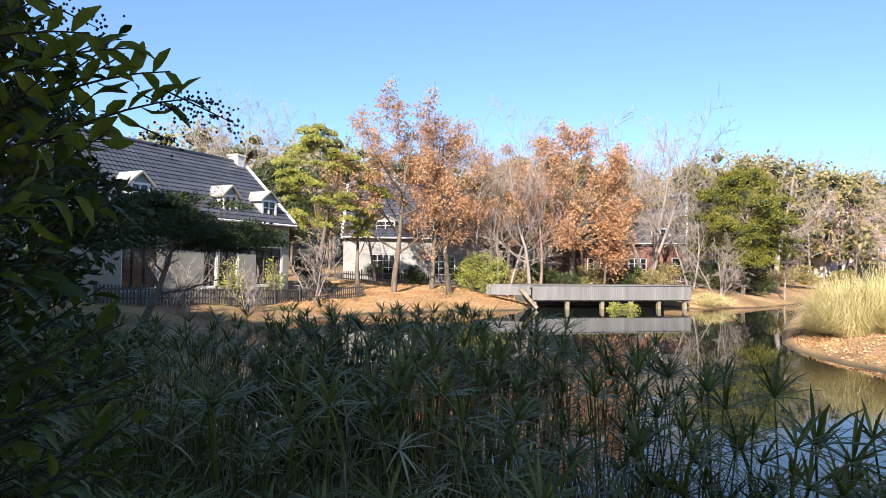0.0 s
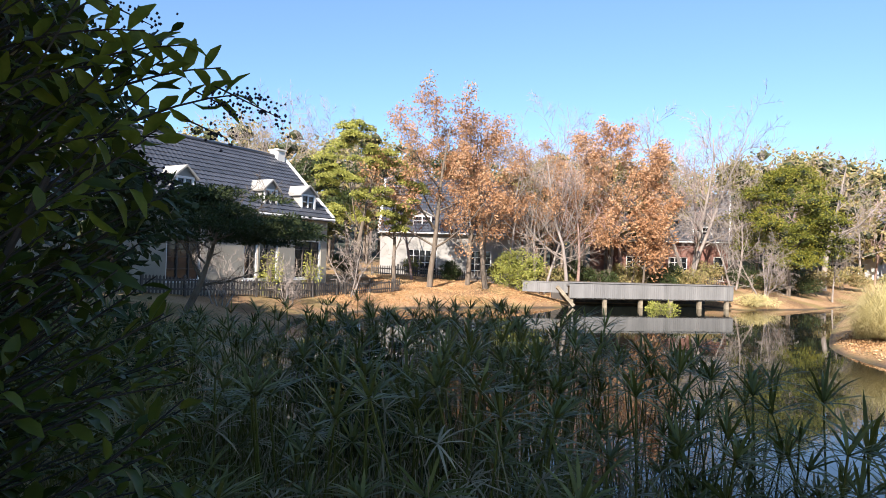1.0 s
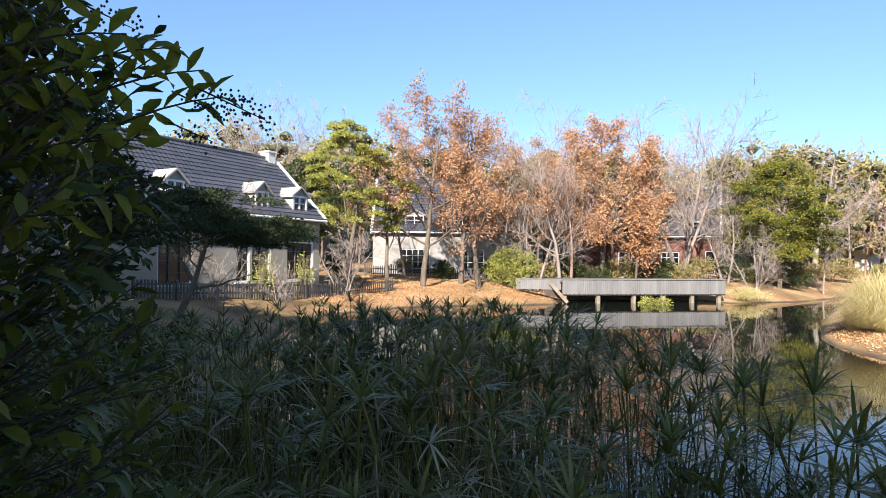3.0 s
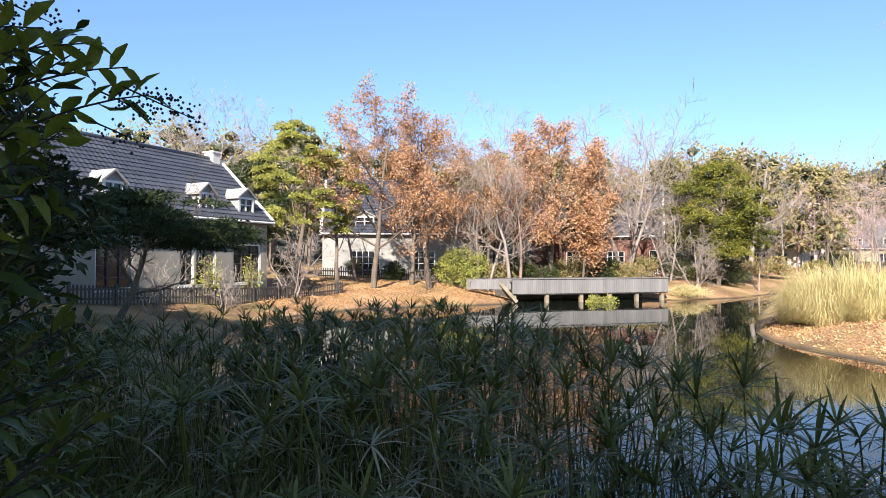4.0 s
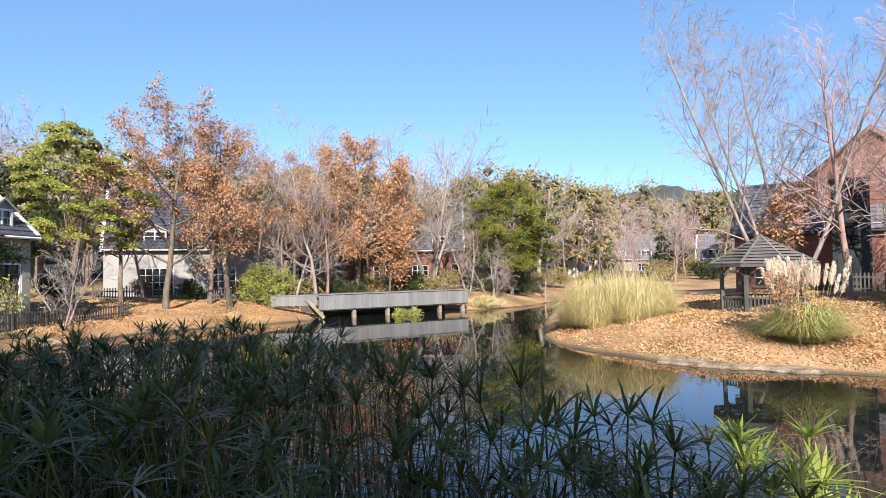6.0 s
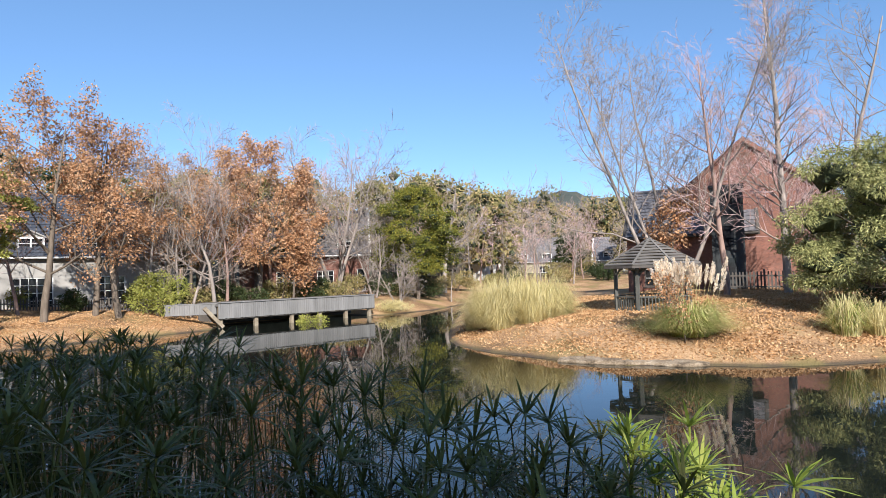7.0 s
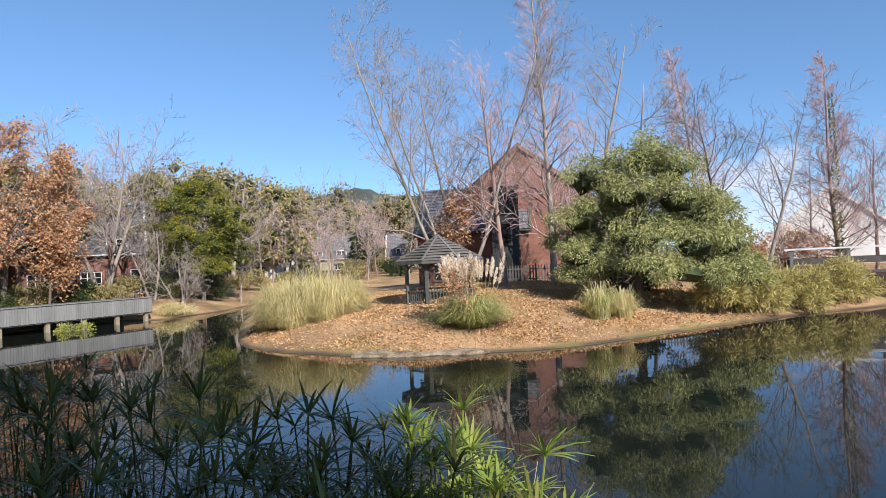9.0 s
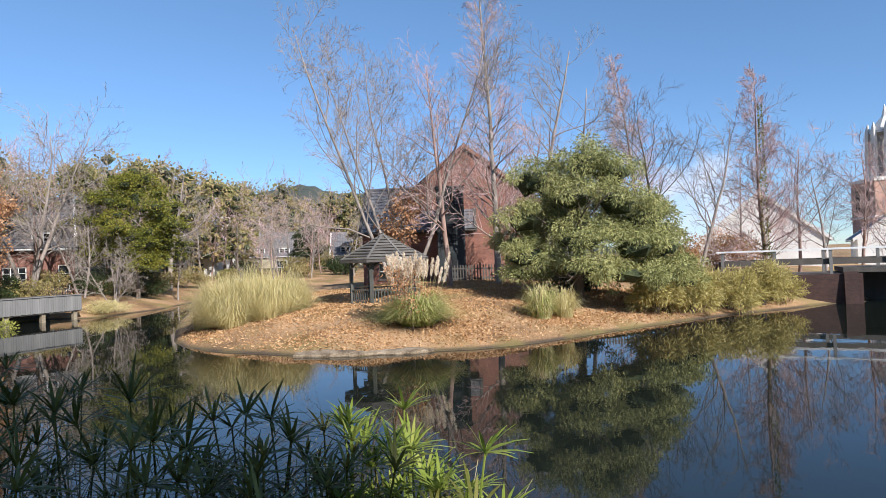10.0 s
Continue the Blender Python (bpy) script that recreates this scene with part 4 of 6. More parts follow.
# ---- bridge ----
def make_bridge():
    t = thing("footbridge", pose(35.6, 8.6, 0, 0, 0, -78), "wooden bridge with pale railings on brick abutments", "bridge")
    d = Build()
    d.box((5.6, 0, 1.55), (24, 3.4, 1.8))
    d.part("deck", M["timber_dark"], t)
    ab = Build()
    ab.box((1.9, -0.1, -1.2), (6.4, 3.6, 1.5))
    ab.part("abutment", M["brick_shaded"], t)
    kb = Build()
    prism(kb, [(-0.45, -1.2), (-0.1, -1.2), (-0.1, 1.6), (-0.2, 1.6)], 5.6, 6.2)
    kb.part("buttress", M["brick_shaded"], t)
    for y in (0.05, 3.25):
        for i in range(9):
            p = Build()
            p.box((0.1 + 2.5 * i - 0.07, y, 1.2), (0.1 + 2.5 * i + 0.07, y + 0.14, 2.72))
            p.part("post", M["timber"], t)
        r = Build()
        r.box((-0.2, y - 0.05, 2.722), (22, y + 0.19, 2.80))
        r.part("handrail", M["white"], t)
        m = Build()
        m.box((-0.1, y + 0.142, 1.98), (22, y + 0.19, 2.26))
        m.part("middle_rail", M["timber_dark"], t)
    # dark sheet added to block the view; stands for shade below the deck
    bk = Build()
    bk.box((6.42, 2.9, -1.2), (24, 3.1, 1.54))
    bk.part("back_boarding", M["timber_dark"], t)
    for x in (9, 13, 17):
        p = Build()
        p.box((x - 0.15, 0.3, -1.5), (x + 0.15, 0.6, 1.548))
        p.part("pile", M["timber_dark"], t)


make_bridge()


# ---- trees ----
def tree_at(name, label, x, y, sink=0.0):
    return thing(name, pose(x, y, gz(x, y) - sink), label, "tree")


def bare_tree(seed, x, y, height, label="bare deciduous tree with fine pale branches", r0=None, mat="bark_pale", name="bare_tree", **kw):
    rng = np.random.default_rng(seed)
    t = tree_at(name, label, x, y)
    kw.setdefault("thin", max(0.006, 0.00025 * math.hypot(x, y)))
    limbs = grow(rng, height, r0 or height * 0.014, **kw)
    wood(limbs, "trunk", M[mat], t, M["twig_pink"] if mat == "bark_red" else None)
    return t, limbs, rng


def bare_conifer(seed, x, y, height, label="tall bare larch-like conifer with reddish twigs", mat="bark_red", ivy=False, width=0.18):
    rng = np.random.default_rng(seed)
    t = tree_at("bare_conifer", label, x, y)
    limbs = grow(rng, height, height * 0.0105, counts=(104, 10, 5), ratios=(width, 0.46, 0.5), angles=(58, 42, 42), start=0.1, up=0.35, wobble=0.09, conic=0.84, taper=0.2, thin=0.00028 * math.hypot(x, y), limb_r=0.3)
    wood(limbs, "trunk", M[mat], t, M["twig_pink"])
    if ivy:
        b = Build()
        n = 1500
        zz = 0.3 + rng.random(n) ** 1.7 * height * 0.78
        a = rng.random(n) * 2 * math.pi
        rad = 0.09 * (1 - zz / height) + 0.16 * rng.random(n) ** 3 * (1 - zz / height) + 0.02
        place = np.stack([rad * np.cos(a), rad * np.sin(a), zz], 1)
        leaves(b, rng, place, np.stack([np.cos(a), np.sin(a), -0.3 + 0 * a], 1) + units(rng, n) * 0.5, 0.11, 0.08)
        b.part("ivy", M["leaf_green"], t, "green ivy on the trunk", kind="stuff")
    return t


def leafy_tree(seed, x, y, height, radius, low, mat, label, n=9000, leaf=0.2, name="tree", bark="bark", lobes=26, lobe=0.3, droop=0.25, squash=0.65, trunk_h=0.7, **kw):
    """Trunk and limbs that reach into many leafy mounds of uneven size."""
    rng = np.random.default_rng(seed)
    t = tree_at(name, label, x, y)
    kw = {**dict(counts=(10, 5, 3), ratios=(0.42, 0.5, 0.4), start=0.3, up=0.3), **kw}
    limbs = grow(rng, height * trunk_h + 1, height * 0.018, **kw)
    wood(limbs, "trunk", M[bark], t)
    b = Build()
    L = []
    for k in range(lobes):
        f = (k + rng.random()) / lobes
        z = low + (height - low) * (0.06 + 0.86 * f)
        prof = math.sin(math.pi * min(1, 0.22 + 0.72 * f)) ** 0.8
        a, rr = rng.random() * 2 * math.pi, radius * prof * (0.25 + 0.62 * rng.random() ** 0.6)
        s = radius * lobe * (0.6 + 0.8 * rng.random())
        L.append((rr * math.cos(a), rr * math.sin(a), z, s, s * squash))
    lobes_foliage(b, rng, L, n, leaf, leaf * 0.6, droop)
    b.part("crown", M[mat], t, kind="stuff")
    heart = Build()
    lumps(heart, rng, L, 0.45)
    heart.part("shade_core", M["inner_shade"], t, kind="stuff")
    return t


def oak(seed, x, y, height, n=6500, mat="leaf_orange", label="oak with dry orange-brown leaves still on its branches", leaf=0.17, fill=1.0, **kw):
    """An open crown whose dry leaves hang in tufts on the twigs."""
    kw = {**dict(counts=(15, 9, 5), ratios=(0.46, 0.46, 0.42), angles=(46, 48, 50), start=0.2, up=0.45, wobble=0.13), **kw}
    kw.setdefault("r0", height * 0.019)
    t, limbs, rng = bare_tree(seed, x, y, height, label, mat="bark", name="oak_tree", **kw)
    tuft = 11
    n = int(n * 0.82)
    place, way = twig_points(rng, limbs, n // tuft, 2, 0.05)
    place = np.repeat(place, tuft, 0) + rng.normal(size=(n // tuft * tuft, 3)) * leaf * 1.1
    way = np.repeat(way, tuft, 0) / (np.linalg.norm(way, axis=1).repeat(tuft)[:, None] + 1e-9) + units(rng, len(place)) * 0.9
    way[:, 2] -= 0.5
    b = Build()
    leaves(b, rng, place, way, leaf * (0.6 + 0.8 * rng.random(len(place))), leaf * 0.62)
    b.part("crown", M[mat], t, kind="stuff")
    return t


def bush(seed, x, y, radius, height, mat, label, n=2500, leaf=0.16, name="bush", narrow=0.45, upright=0.0):
    rng = np.random.default_rng(seed)
    t = thing(name, pose(x, y, gz(x, y)), label, "bush")
    s = Build()
    for k in range(14):
        a = rng.random() * 2 * math.pi
        e = np.array([math.cos(a) * radius * 0.7 * rng.random(), math.sin(a) * radius * 0.7 * rng.random(), height * 0.85])
        s.tube([np.array([e[0] * 0.15, e[1] * 0.15, -0.1]), e * [0.5, 0.5, 0.5], e], [0.025, 0.018, 0.006], 4)
    s.part("woody_core", M["bark"], t, kind="stuff")
    b = Build()
    L = []
    for k in range(16):
        a, f = rng.random() * 2 * math.pi, rng.random()
        q = radius * 0.75 * math.sqrt(rng.random())
        L.append((q * math.cos(a), q * math.sin(a), height * (0.25 + 0.6 * f) * (1 - 0.3 * q / radius), radius * (0.25 + 0.2 * rng.random()), height * 0.2))
    lobes_foliage(b, rng, L, n, leaf, leaf * narrow, 0.1 - upright, flat_bottom=False)
    b.part("foliage", M[mat], t, kind="stuff")
    return t


def layered_tree(seed, x, y):
    """A low spreading evergreen with flat tiers on crooked limbs."""
    rng = np.random.default_rng(seed)
    t = tree_at("layered_tree", "low spreading evergreen tree with flat dark tiers of foliage", x, y)
    limbs = grow(rng, 4.0, 0.14, counts=(11, 8, 6), ratios=(0.85, 0.45, 0.4), angles=(72, 50, 50), start=0.3, up=0.1, wobble=0.18, lean=(0.25, 0.0))
    wood(limbs, "trunk", M["bark"], t)
    b = Build()
    L = []
    for k in range(75):
        a, q = rng.random() * 2 * math.pi, 3.2 * math.sqrt(rng.random())
        z = 2.3 + (0.3 + 0.65 * rng.random()) * 2.1 * (1 - 0.75 * (q / 3.4) ** 2)
        s = 0.55 + 0.5 * rng.random()
        L.append((1.0 + q * math.cos(a), 0.3 + q * math.sin(a), z, s, 0.16))
    lobes_foliage(b, rng, L, 28000, 0.12, 0.045, 0.0, shell=0.3)
    b.part("crown", M["leaf_dark"], t, kind="stuff")
    return t


def cedar(seed, x, y, radius, height):
    """A broad evergreen of drooping feathery sprays in heavy mounds."""
    rng = np.random.default_rng(seed)
    t = tree_at("cedar_tree", "broad cedar-like evergreen with drooping grey-green sprays", x, y)
    limbs = grow(rng, height * 0.85, 0.24, counts=(22, 8, 4), ratios=(0.5, 0.42, 0.4), angles=(72, 45, 45), start=0.12, up=0.1, wobble=0.1)
    wood(limbs, "trunk", M["bark"], t)
    # heavy masses: right of the pond view, away from it, height, radius, half height
    az = math.atan2(x, y)
    masses = [(-1.9, 0.0, 5.5, 1.5, 1.2), (-0.9, 1.6, 5.2, 1.6, 1.2), (0.5, 0.2, 6.2, 1.7, 1.25), (1.6, 0.6, 5.7, 1.5, 1.2), (0.0, -0.9, 4.6, 1.7, 1.0), (-2.3, -0.7, 3.7, 1.4, 0.9), (1.8, -0.8, 4.3, 1.6, 1.0),
              (2.9, 0.0, 3.6, 1.5, 0.95), (3.7, 0.2, 2.4, 1.4, 0.85), (-2.1, -1.0, 2.0, 1.5, 0.8), (0.2, -1.7, 2.7, 1.7, 0.85), (2.3, -1.5, 2.3, 1.6, 0.85), (-0.3, 1.6, 3.4, 2.3, 1.6), (2.0, 2.0, 3.2, 2.1, 1.5), (4.3, -0.3, 1.3, 1.1, 0.6), (-2.8, 1.2, 2.6, 1.5, 1.0),
              (-2.4, -0.7, 1.3, 1.2, 0.5), (0.3, -2.0, 1.5, 1.5, 0.6), (1.9, -1.9, 1.1, 1.5, 0.6), (3.3, -1.1, 0.9, 1.4, 0.6), (4.4, -0.2, 0.7, 1.2, 0.5), (3.4, 0.8, 1.6, 1.4, 0.9)]
    L, hearts = [], []
    for u, w, z, r, h in masses:
        cx, cy = u * math.cos(az) + w * math.sin(az), -u * math.sin(az) + w * math.cos(az)
        hearts.append((cx, cy, z, r, h))
        for k in range(14):
            d = units(rng, 1)[0]
            d[2] = abs(d[2]) if rng.random() < 0.75 else d[2]
            q = r * (0.22 + 0.17 * rng.random())
            L.append((cx + d[0] * r * 0.84, cy + d[1] * r * 0.84, z + d[2] * h * 0.84, q, q * 0.8))
    b = Build()
    lobes_foliage(b, rng, L, 84000, 0.15, 0.042, 0.55, outward=0.9, shell=0.25, flat_bottom=False)
    b.part("crown", M["leaf_cedar"], t, kind="stuff")
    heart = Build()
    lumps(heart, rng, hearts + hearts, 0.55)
    heart.part("shade_core", M["inner_shade"], t, kind="stuff")
    return t


def make_trees():
    # the house bank
    leafy_tree(11, -8.0, 38.6, 11.0, 2.9, 3.6, "leaf_yg", "yellow-green evergreen tree by the picket fence", 23000, 0.12, lobes=58, lobe=0.19, squash=0.5)
    leafy_tree(110, -5.7, 40.4, 8.8, 2.1, 3.4, "leaf_yg", "slender yellow-green evergreen with an open crown", 11000, 0.12, lobes=30, lobe=0.24, squash=0.5)
    oak(12, -3.4, 41.4, 11.4, 10500, ratios=(0.58, 0.46, 0.42), angles=(55, 48, 50))
    oak(13, 0.4, 43.0, 11.0, 8000, label="slender oak with sparse dry leaves")
    oak(130, -0.9, 44.0, 10.6, 7000, label="oak with orange-brown leaves behind the fence")
    bare_tree(14, -7.6, 35.6, 4.3, "small pale bare shrub tree with twisted branches", stems=3, fan=25, counts=(9, 7, 5), start=0.15)
    bare_tree(15, 2.0, 45.5, 9.5, counts=(14, 8, 6))
    bare_tree(16, 4.6, 46.0, 9.0, counts=(14, 8, 6), stems=2)
    bare_tree(17, 6.2, 45.0, 11.0, counts=(14, 8, 6))
    oak(18, 5.9, 49.5, 10.5, 6500, label="slender oak with rusty dry leaves")
    oak(19, 10.0, 49.0, 12.0, 11500, leaf=0.19, ratios=(0.42, 0.46, 0.42))
    oak(190, 13.2, 50.4, 10.4, 9000, leaf=0.19, label="oak with pale orange dry leaves behind the deck", ratios=(0.42, 0.46, 0.42))
    oak(20, 8.0, 52.0, 10.5, 8000, leaf=0.19, label="young oak with pale orange dry leaves", ratios=(0.36, 0.46, 0.42))
    oak(21, 12.4, 48.2, 6.0, 2600, leaf=0.22, label="small oak with pale orange dry leaves")
    bare_tree(22, 17.4, 52.6, 14.0, counts=(14, 8, 7), ratios=(0.46, 0.5, 0.5), stems=3, fan=15)
    bare_tree(23, 14.6, 51.0, 9.5, counts=(14, 8, 6))
    bare_tree(24, 20.6, 51.5, 8.0, counts=(14, 8, 6), stems=2)
    leafy_tree(25, 24.7, 51.0, 10.6, 4.6, 1.8, "leaf_green", "dense round green and yellow evergreen tree", 26000, 0.17, lobes=80, lobe=0.2)
    bare_tree(26, 21.3, 47.6, 4.6, "small pale bare shrub tree at the water", stems=4, fan=25, counts=(8, 7, 5), start=0.15)
    bare_tree(27, 31.2, 58.0, 11.5, "bare pale-limbed tree by the canal", r0=0.28, counts=(11, 7, 6), ratios=(0.55, 0.5, 0.45), angles=(50, 50, 45), start=0.3)
    bush(28, 2.6, 43.8, 1.9, 3.2, "leaf_yg", "light green feathery bush by the low fence", 4200, 0.2, narrow=0.3)
    bush(29, 11.9, 41.9, 1.1, 1.7, "leaf_yg", "yellow-green shrub at the foot of the deck", 2200, 0.14)
    bush(30, 33.8, 59.8, 2.2, 2.6, "leaf_forest", "olive brown thicket by the canal", 3000, 0.2)
    bush(31, 19.4, 45.2, 1.6, 0.9, "grass_dry", "dry brushwood at the water's edge", 2200, 0.3, narrow=0.08)
    bush(32, -5.3, 48.2, 0.7, 1.7, "leaf_green", "clipped green shrub by the house wall", 1500, 0.12)
    bush(33, -9.2, 41.2, 1.1, 2.0, "leaf_dark", "dark green shrub at the house corner", 1800, 0.16)
    bush(34, 1.2, 48.6, 0.9, 1.6, "leaf_green", "green shrub by the fence", 1500, 0.14)
    for k, (x, y, r, h) in enumerate([(7.6, 50.6, 1.6, 2.2), (12.6, 52.6, 1.8, 2.4), (15.8, 52.2, 1.5, 2.0), (19.2, 53.2, 1.7, 2.6), (26.6, 54.0, 2.2, 2.4), (29, 56, 2, 2.2), (4.2, 49.4, 1.3, 2.3)]):
        bush(300 + k, x, y, r, h, ("leaf_dark", "leaf_forest")[k % 2], ("dark evergreen undergrowth below the trees", "brownish undergrowth below the trees")[k % 2], 2600, 0.18)
    for k, (x, y, h) in enumerate([(3.2, 47.6, 10.5), (7.4, 47.4, 9.5), (9.2, 54.5, 12), (12.2, 55.0, 12), (15.8, 55.4, 12.5), (19.0, 56.4, 12), (22.2, 55.6, 11), (27.5, 56.5, 10), (0.2, 47.6, 8.5), (-5.0, 45.0, 8), (28.8, 52.2, 6)]):
        bare_tree(310 + k, x, y, h, ("bare greyish tree on the house bank", "bare brownish tree on the house bank")[k % 2], mat=("bark_pale", "bark_red")[k % 2], counts=(12, 8, 5), ratios=(0.46, 0.48, 0.45))
    for k, (x, y, h, r, mt) in enumerate([(3.4, 54.8, 9.5, 3.0, "leaf_forest"), (11.5, 57.5, 12, 3.6, "leaf_forest"), (6.5, 56.5, 11.5, 3.4, "leaf_forest"), (17.0, 60.5, 11, 3.4, "leaf_forest"), (-3.0, 60.5, 12, 4, "leaf_dark"), (24, 60, 11.5, 4, "leaf_forest"), (31, 66, 10, 3.6, "leaf_dark")]):
        leafy_tree(330 + k, x, y, h, r, 2.5, mt, ("olive-brown tree among the houses", "dark evergreen tree among the houses")[mt == "leaf_dark"], 7000, 0.28)
    for k, (x, y, h) in enumerate([(-11.0, 25.4, 3.0), (-9.6, 30.2, 2.4)]):
        bare_tree(350 + k, x, y, h, "twiggy bare shrub before the cream house", stems=4, fan=25, counts=(8, 6, 5), start=0.12)
    bush(360, -9.4, 33.6, 0.7, 2.7, "leaf_yg", "yellowing climber at the cream house wall", 700, 0.14)
    bush(361, -10.6, 30.6, 0.7, 2.6, "leaf_yg", "yellowing climber at the cream house wall", 600, 0.14)
    bush(362, -1.2, 6.2, 0.8, 2.35, "leaf_dark", "broad-leaved dark plant among the sedges", 650, 0.17, narrow=0.6)
    leafy_tree(363, -8.2, 9.2, 7.5, 2.9, 0.8, "leaf_dark", "dense dark evergreen beside the path", 9000, 0.2, lobes=40)
    bush(364, -5.4, 7.0, 1.7, 2.2, "leaf_dark", "dark evergreen shrub beside the path", 3500, 0.15)
    oak(136, 3.6, 46.6, 9.6, 6500, leaf=0.19, label="oak with thin pale orange leaves by the low fence")
    for k, (x, y, r, h) in enumerate([(-2.2, 47.0, 1.0, 1.5), (5.6, 47.6, 1.5, 2.0), (9.4, 48.4, 1.4, 2.0), (12.0, 50.4, 1.6, 2.2), (14.4, 49.6, 1.4, 1.9), (17.2, 50.6, 1.5, 2.0), (21.8, 52.4, 1.6, 2.3), (24.4, 53.6, 1.8, 2.0)]):
        bush(390 + k, x, y, r, h, ("leaf_dark", "leaf_forest")[k % 2], ("dark evergreen undergrowth behind the deck", "brownish undergrowth behind the deck")[k % 2], 1900, 0.17)
    layered_tree(35, -9.3, 18.6)
    # behind the houses
    bare_tree(40, -17.5, 50, 12.6, "tall bare tree behind the cream house", counts=(14, 8, 7), stems=3, fan=14, thin=0.012)
    bare_tree(41, -12.0, 55, 13.5, counts=(15, 9, 7))
    leafy_tree(42, -13.5, 50, 9.5, 4.0, 3, "leaf_dark", "dark evergreen tree behind the house", 7000, 0.28)
    leafy_tree(43, -24, 50, 10.5, 4.5, 3, "leaf_forest", "olive evergreen tree behind the house", 7000, 0.3)
    leafy_tree(44, -31, 34, 12.5, 4.5, 3, "leaf_yg", "yellow-green tree behind the house", 7000, 0.28)
    bare_tree(45, -30, 40, 13, counts=(15, 9, 7))
    bare_tree(46, 8, 66, 14.5, counts=(15, 9, 7))
    bare_tree(47, 1, 66, 14, counts=(15, 9, 7))
    # round the far end of the canal
    for k, (x, y, h) in enumerate([(37, 62, 9), (43, 66, 8), (47, 62, 8), (50, 60, 8.5), (54, 64, 7.5), (46, 70, 10), (58, 58, 8), (41, 57, 6.5), (52, 54, 7), (60, 66, 9), (44, 61, 7.5), (49, 66, 9), (55, 70, 9), (40, 65, 8.5), (57, 76, 10), (62, 60, 8), (48, 57, 6.5), (53, 61, 7)]):
        bare_tree(60 + k, x, y, h, "slender bare tree near the far houses", mat=("bark_pale", "bark_red")[k % 2], counts=(13, 7, 4), thin=0.016)
    leafy_tree(71, 44, 68.5, 5.6, 2.4, 1.6, "leaf_yg", "small yellow-green pine before the white house", 3500, 0.24, lobes=16)
    leafy_tree(72, 35, 66, 7.5, 3.0, 2, "leaf_dark", "dark evergreen beside the canal", 5000, 0.28)
    for k, (x, y, r, h) in enumerate([(39, 60, 1.8, 2.0), (43, 63, 2.0, 2.4), (47.5, 59, 1.7, 2.0), (51, 63, 2.0, 2.6), (56, 61, 2.0, 2.4), (45, 66, 2.2, 2.8), (58, 68, 2.4, 3.0), (53, 57, 1.6, 1.8), (62, 64, 2.2, 2.8)]):
        bush(370 + k, x, y, r, h, ("leaf_forest", "leaf_dark", "leaf_forest")[k % 3], ("olive brown bush near the far houses", "dark green bush near the far houses", "olive brown bush near the far houses")[k % 3], 1800, 0.24)
    for k, (x, y, h, r) in enumerate([(41, 69, 7.0, 2.4), (48, 71, 7.0, 2.6), (55, 66, 6.0, 2.2), (60, 70, 7.0, 2.6), (66, 66, 7.5, 2.8), (37, 70, 8.5, 3.0), (63, 58, 5.5, 2.0)]):
        leafy_tree(380 + k, x, y, h, r, 1.6, ("leaf_forest", "leaf_forest", "leaf_dark")[k % 3], ("olive-brown tree before the far houses", "olive-brown tree before the far houses", "dark evergreen before the far houses")[k % 3], 3200, 0.3, lobes=20)
    # the island
    bare_tree(80, 25.6, 22.6, 15.6, "tall many-stemmed bare tree behind the gazebo", r0=0.13, stems=4, fan=34, counts=(13, 9, 7, 3), ratios=(0.40, 0.5, 0.5, 0.5), angles=(42, 46, 48, 46), start=0.22, up=0.5, wobble=0.15, rise=0.75, thin=0.0095)
    oak(81, 26.3, 23.4, 5.2, 1600, leaf=0.22, label="low oak with orange dry leaves behind the gazebo", r0=0.07)
    bare_conifer(82, 30.0, 19.2, 19.5, label="tall pale-trunked bare conifer on the island", mat="bark_pale", width=0.205)
    bare_tree(83, 27.2, 20.6, 12.0, "slender bare tree with reddish twigs", mat="bark_red", counts=(24, 9, 7), ratios=(0.3, 0.45, 0.45), start=0.25, up=0.4)
    bare_tree(84, 30.6, 17.8, 8.5, "reddish bare tree near the brick hall", mat="bark_red", counts=(20, 8, 6), ratios=(0.45, 0.45, 0.45), angles=(50, 40, 45), start=0.15, up=0.6)
    bare_tree(85, 38.5, 20.5, 15.5, counts=(17, 9, 7), ratios=(0.4, 0.46, 0.45))
    bare_tree(86, 41.5, 18.5, 13.5, counts=(15, 9, 7))
    cedar(87, 26.0, 12.3, 4.6, 7.4)
    bare_conifer(88, 51.5, 19.0, 18.5, label="bare conical conifer with pinkish twigs", width=0.22)
    bare_conifer(89, 37.95, 6.75, 12.6, label="ivy-clad bare conical conifer by the bridge", ivy=True, width=0.25)
    bare_tree(90, 39.7, 13.4, 10.5, "dark bare tree by the far bank", mat="bark", counts=(15, 9, 7))
    bare_tree(91, 36.4, 10.0, 9.2, "thin leaning bare tree by the bank", counts=(14, 8, 6), lean=(0.05, -0.12))
    for k, (x, y, h) in enumerate([(46.5, 6.4, 8.5), (44.5, 4.6, 7.5), (47, 3.0, 8.5), (52, 0.0, 9), (44, 1.2, 8.2), (56, 12, 9)]):
        bare_tree(92 + k, x, y, h, "bare tree beyond the bridge", mat=("bark_red", "bark_pale")[k % 2], counts=(15, 8, 6))
    bare_tree(98, 16.9, 24.6, 3.2, "young thin bare sapling", counts=(8, 5, 3), r0=0.03)
    bare_tree(99, 17.8, 23.3, 3.6, "young thin bare sapling", counts=(8, 5, 3), r0=0.035)
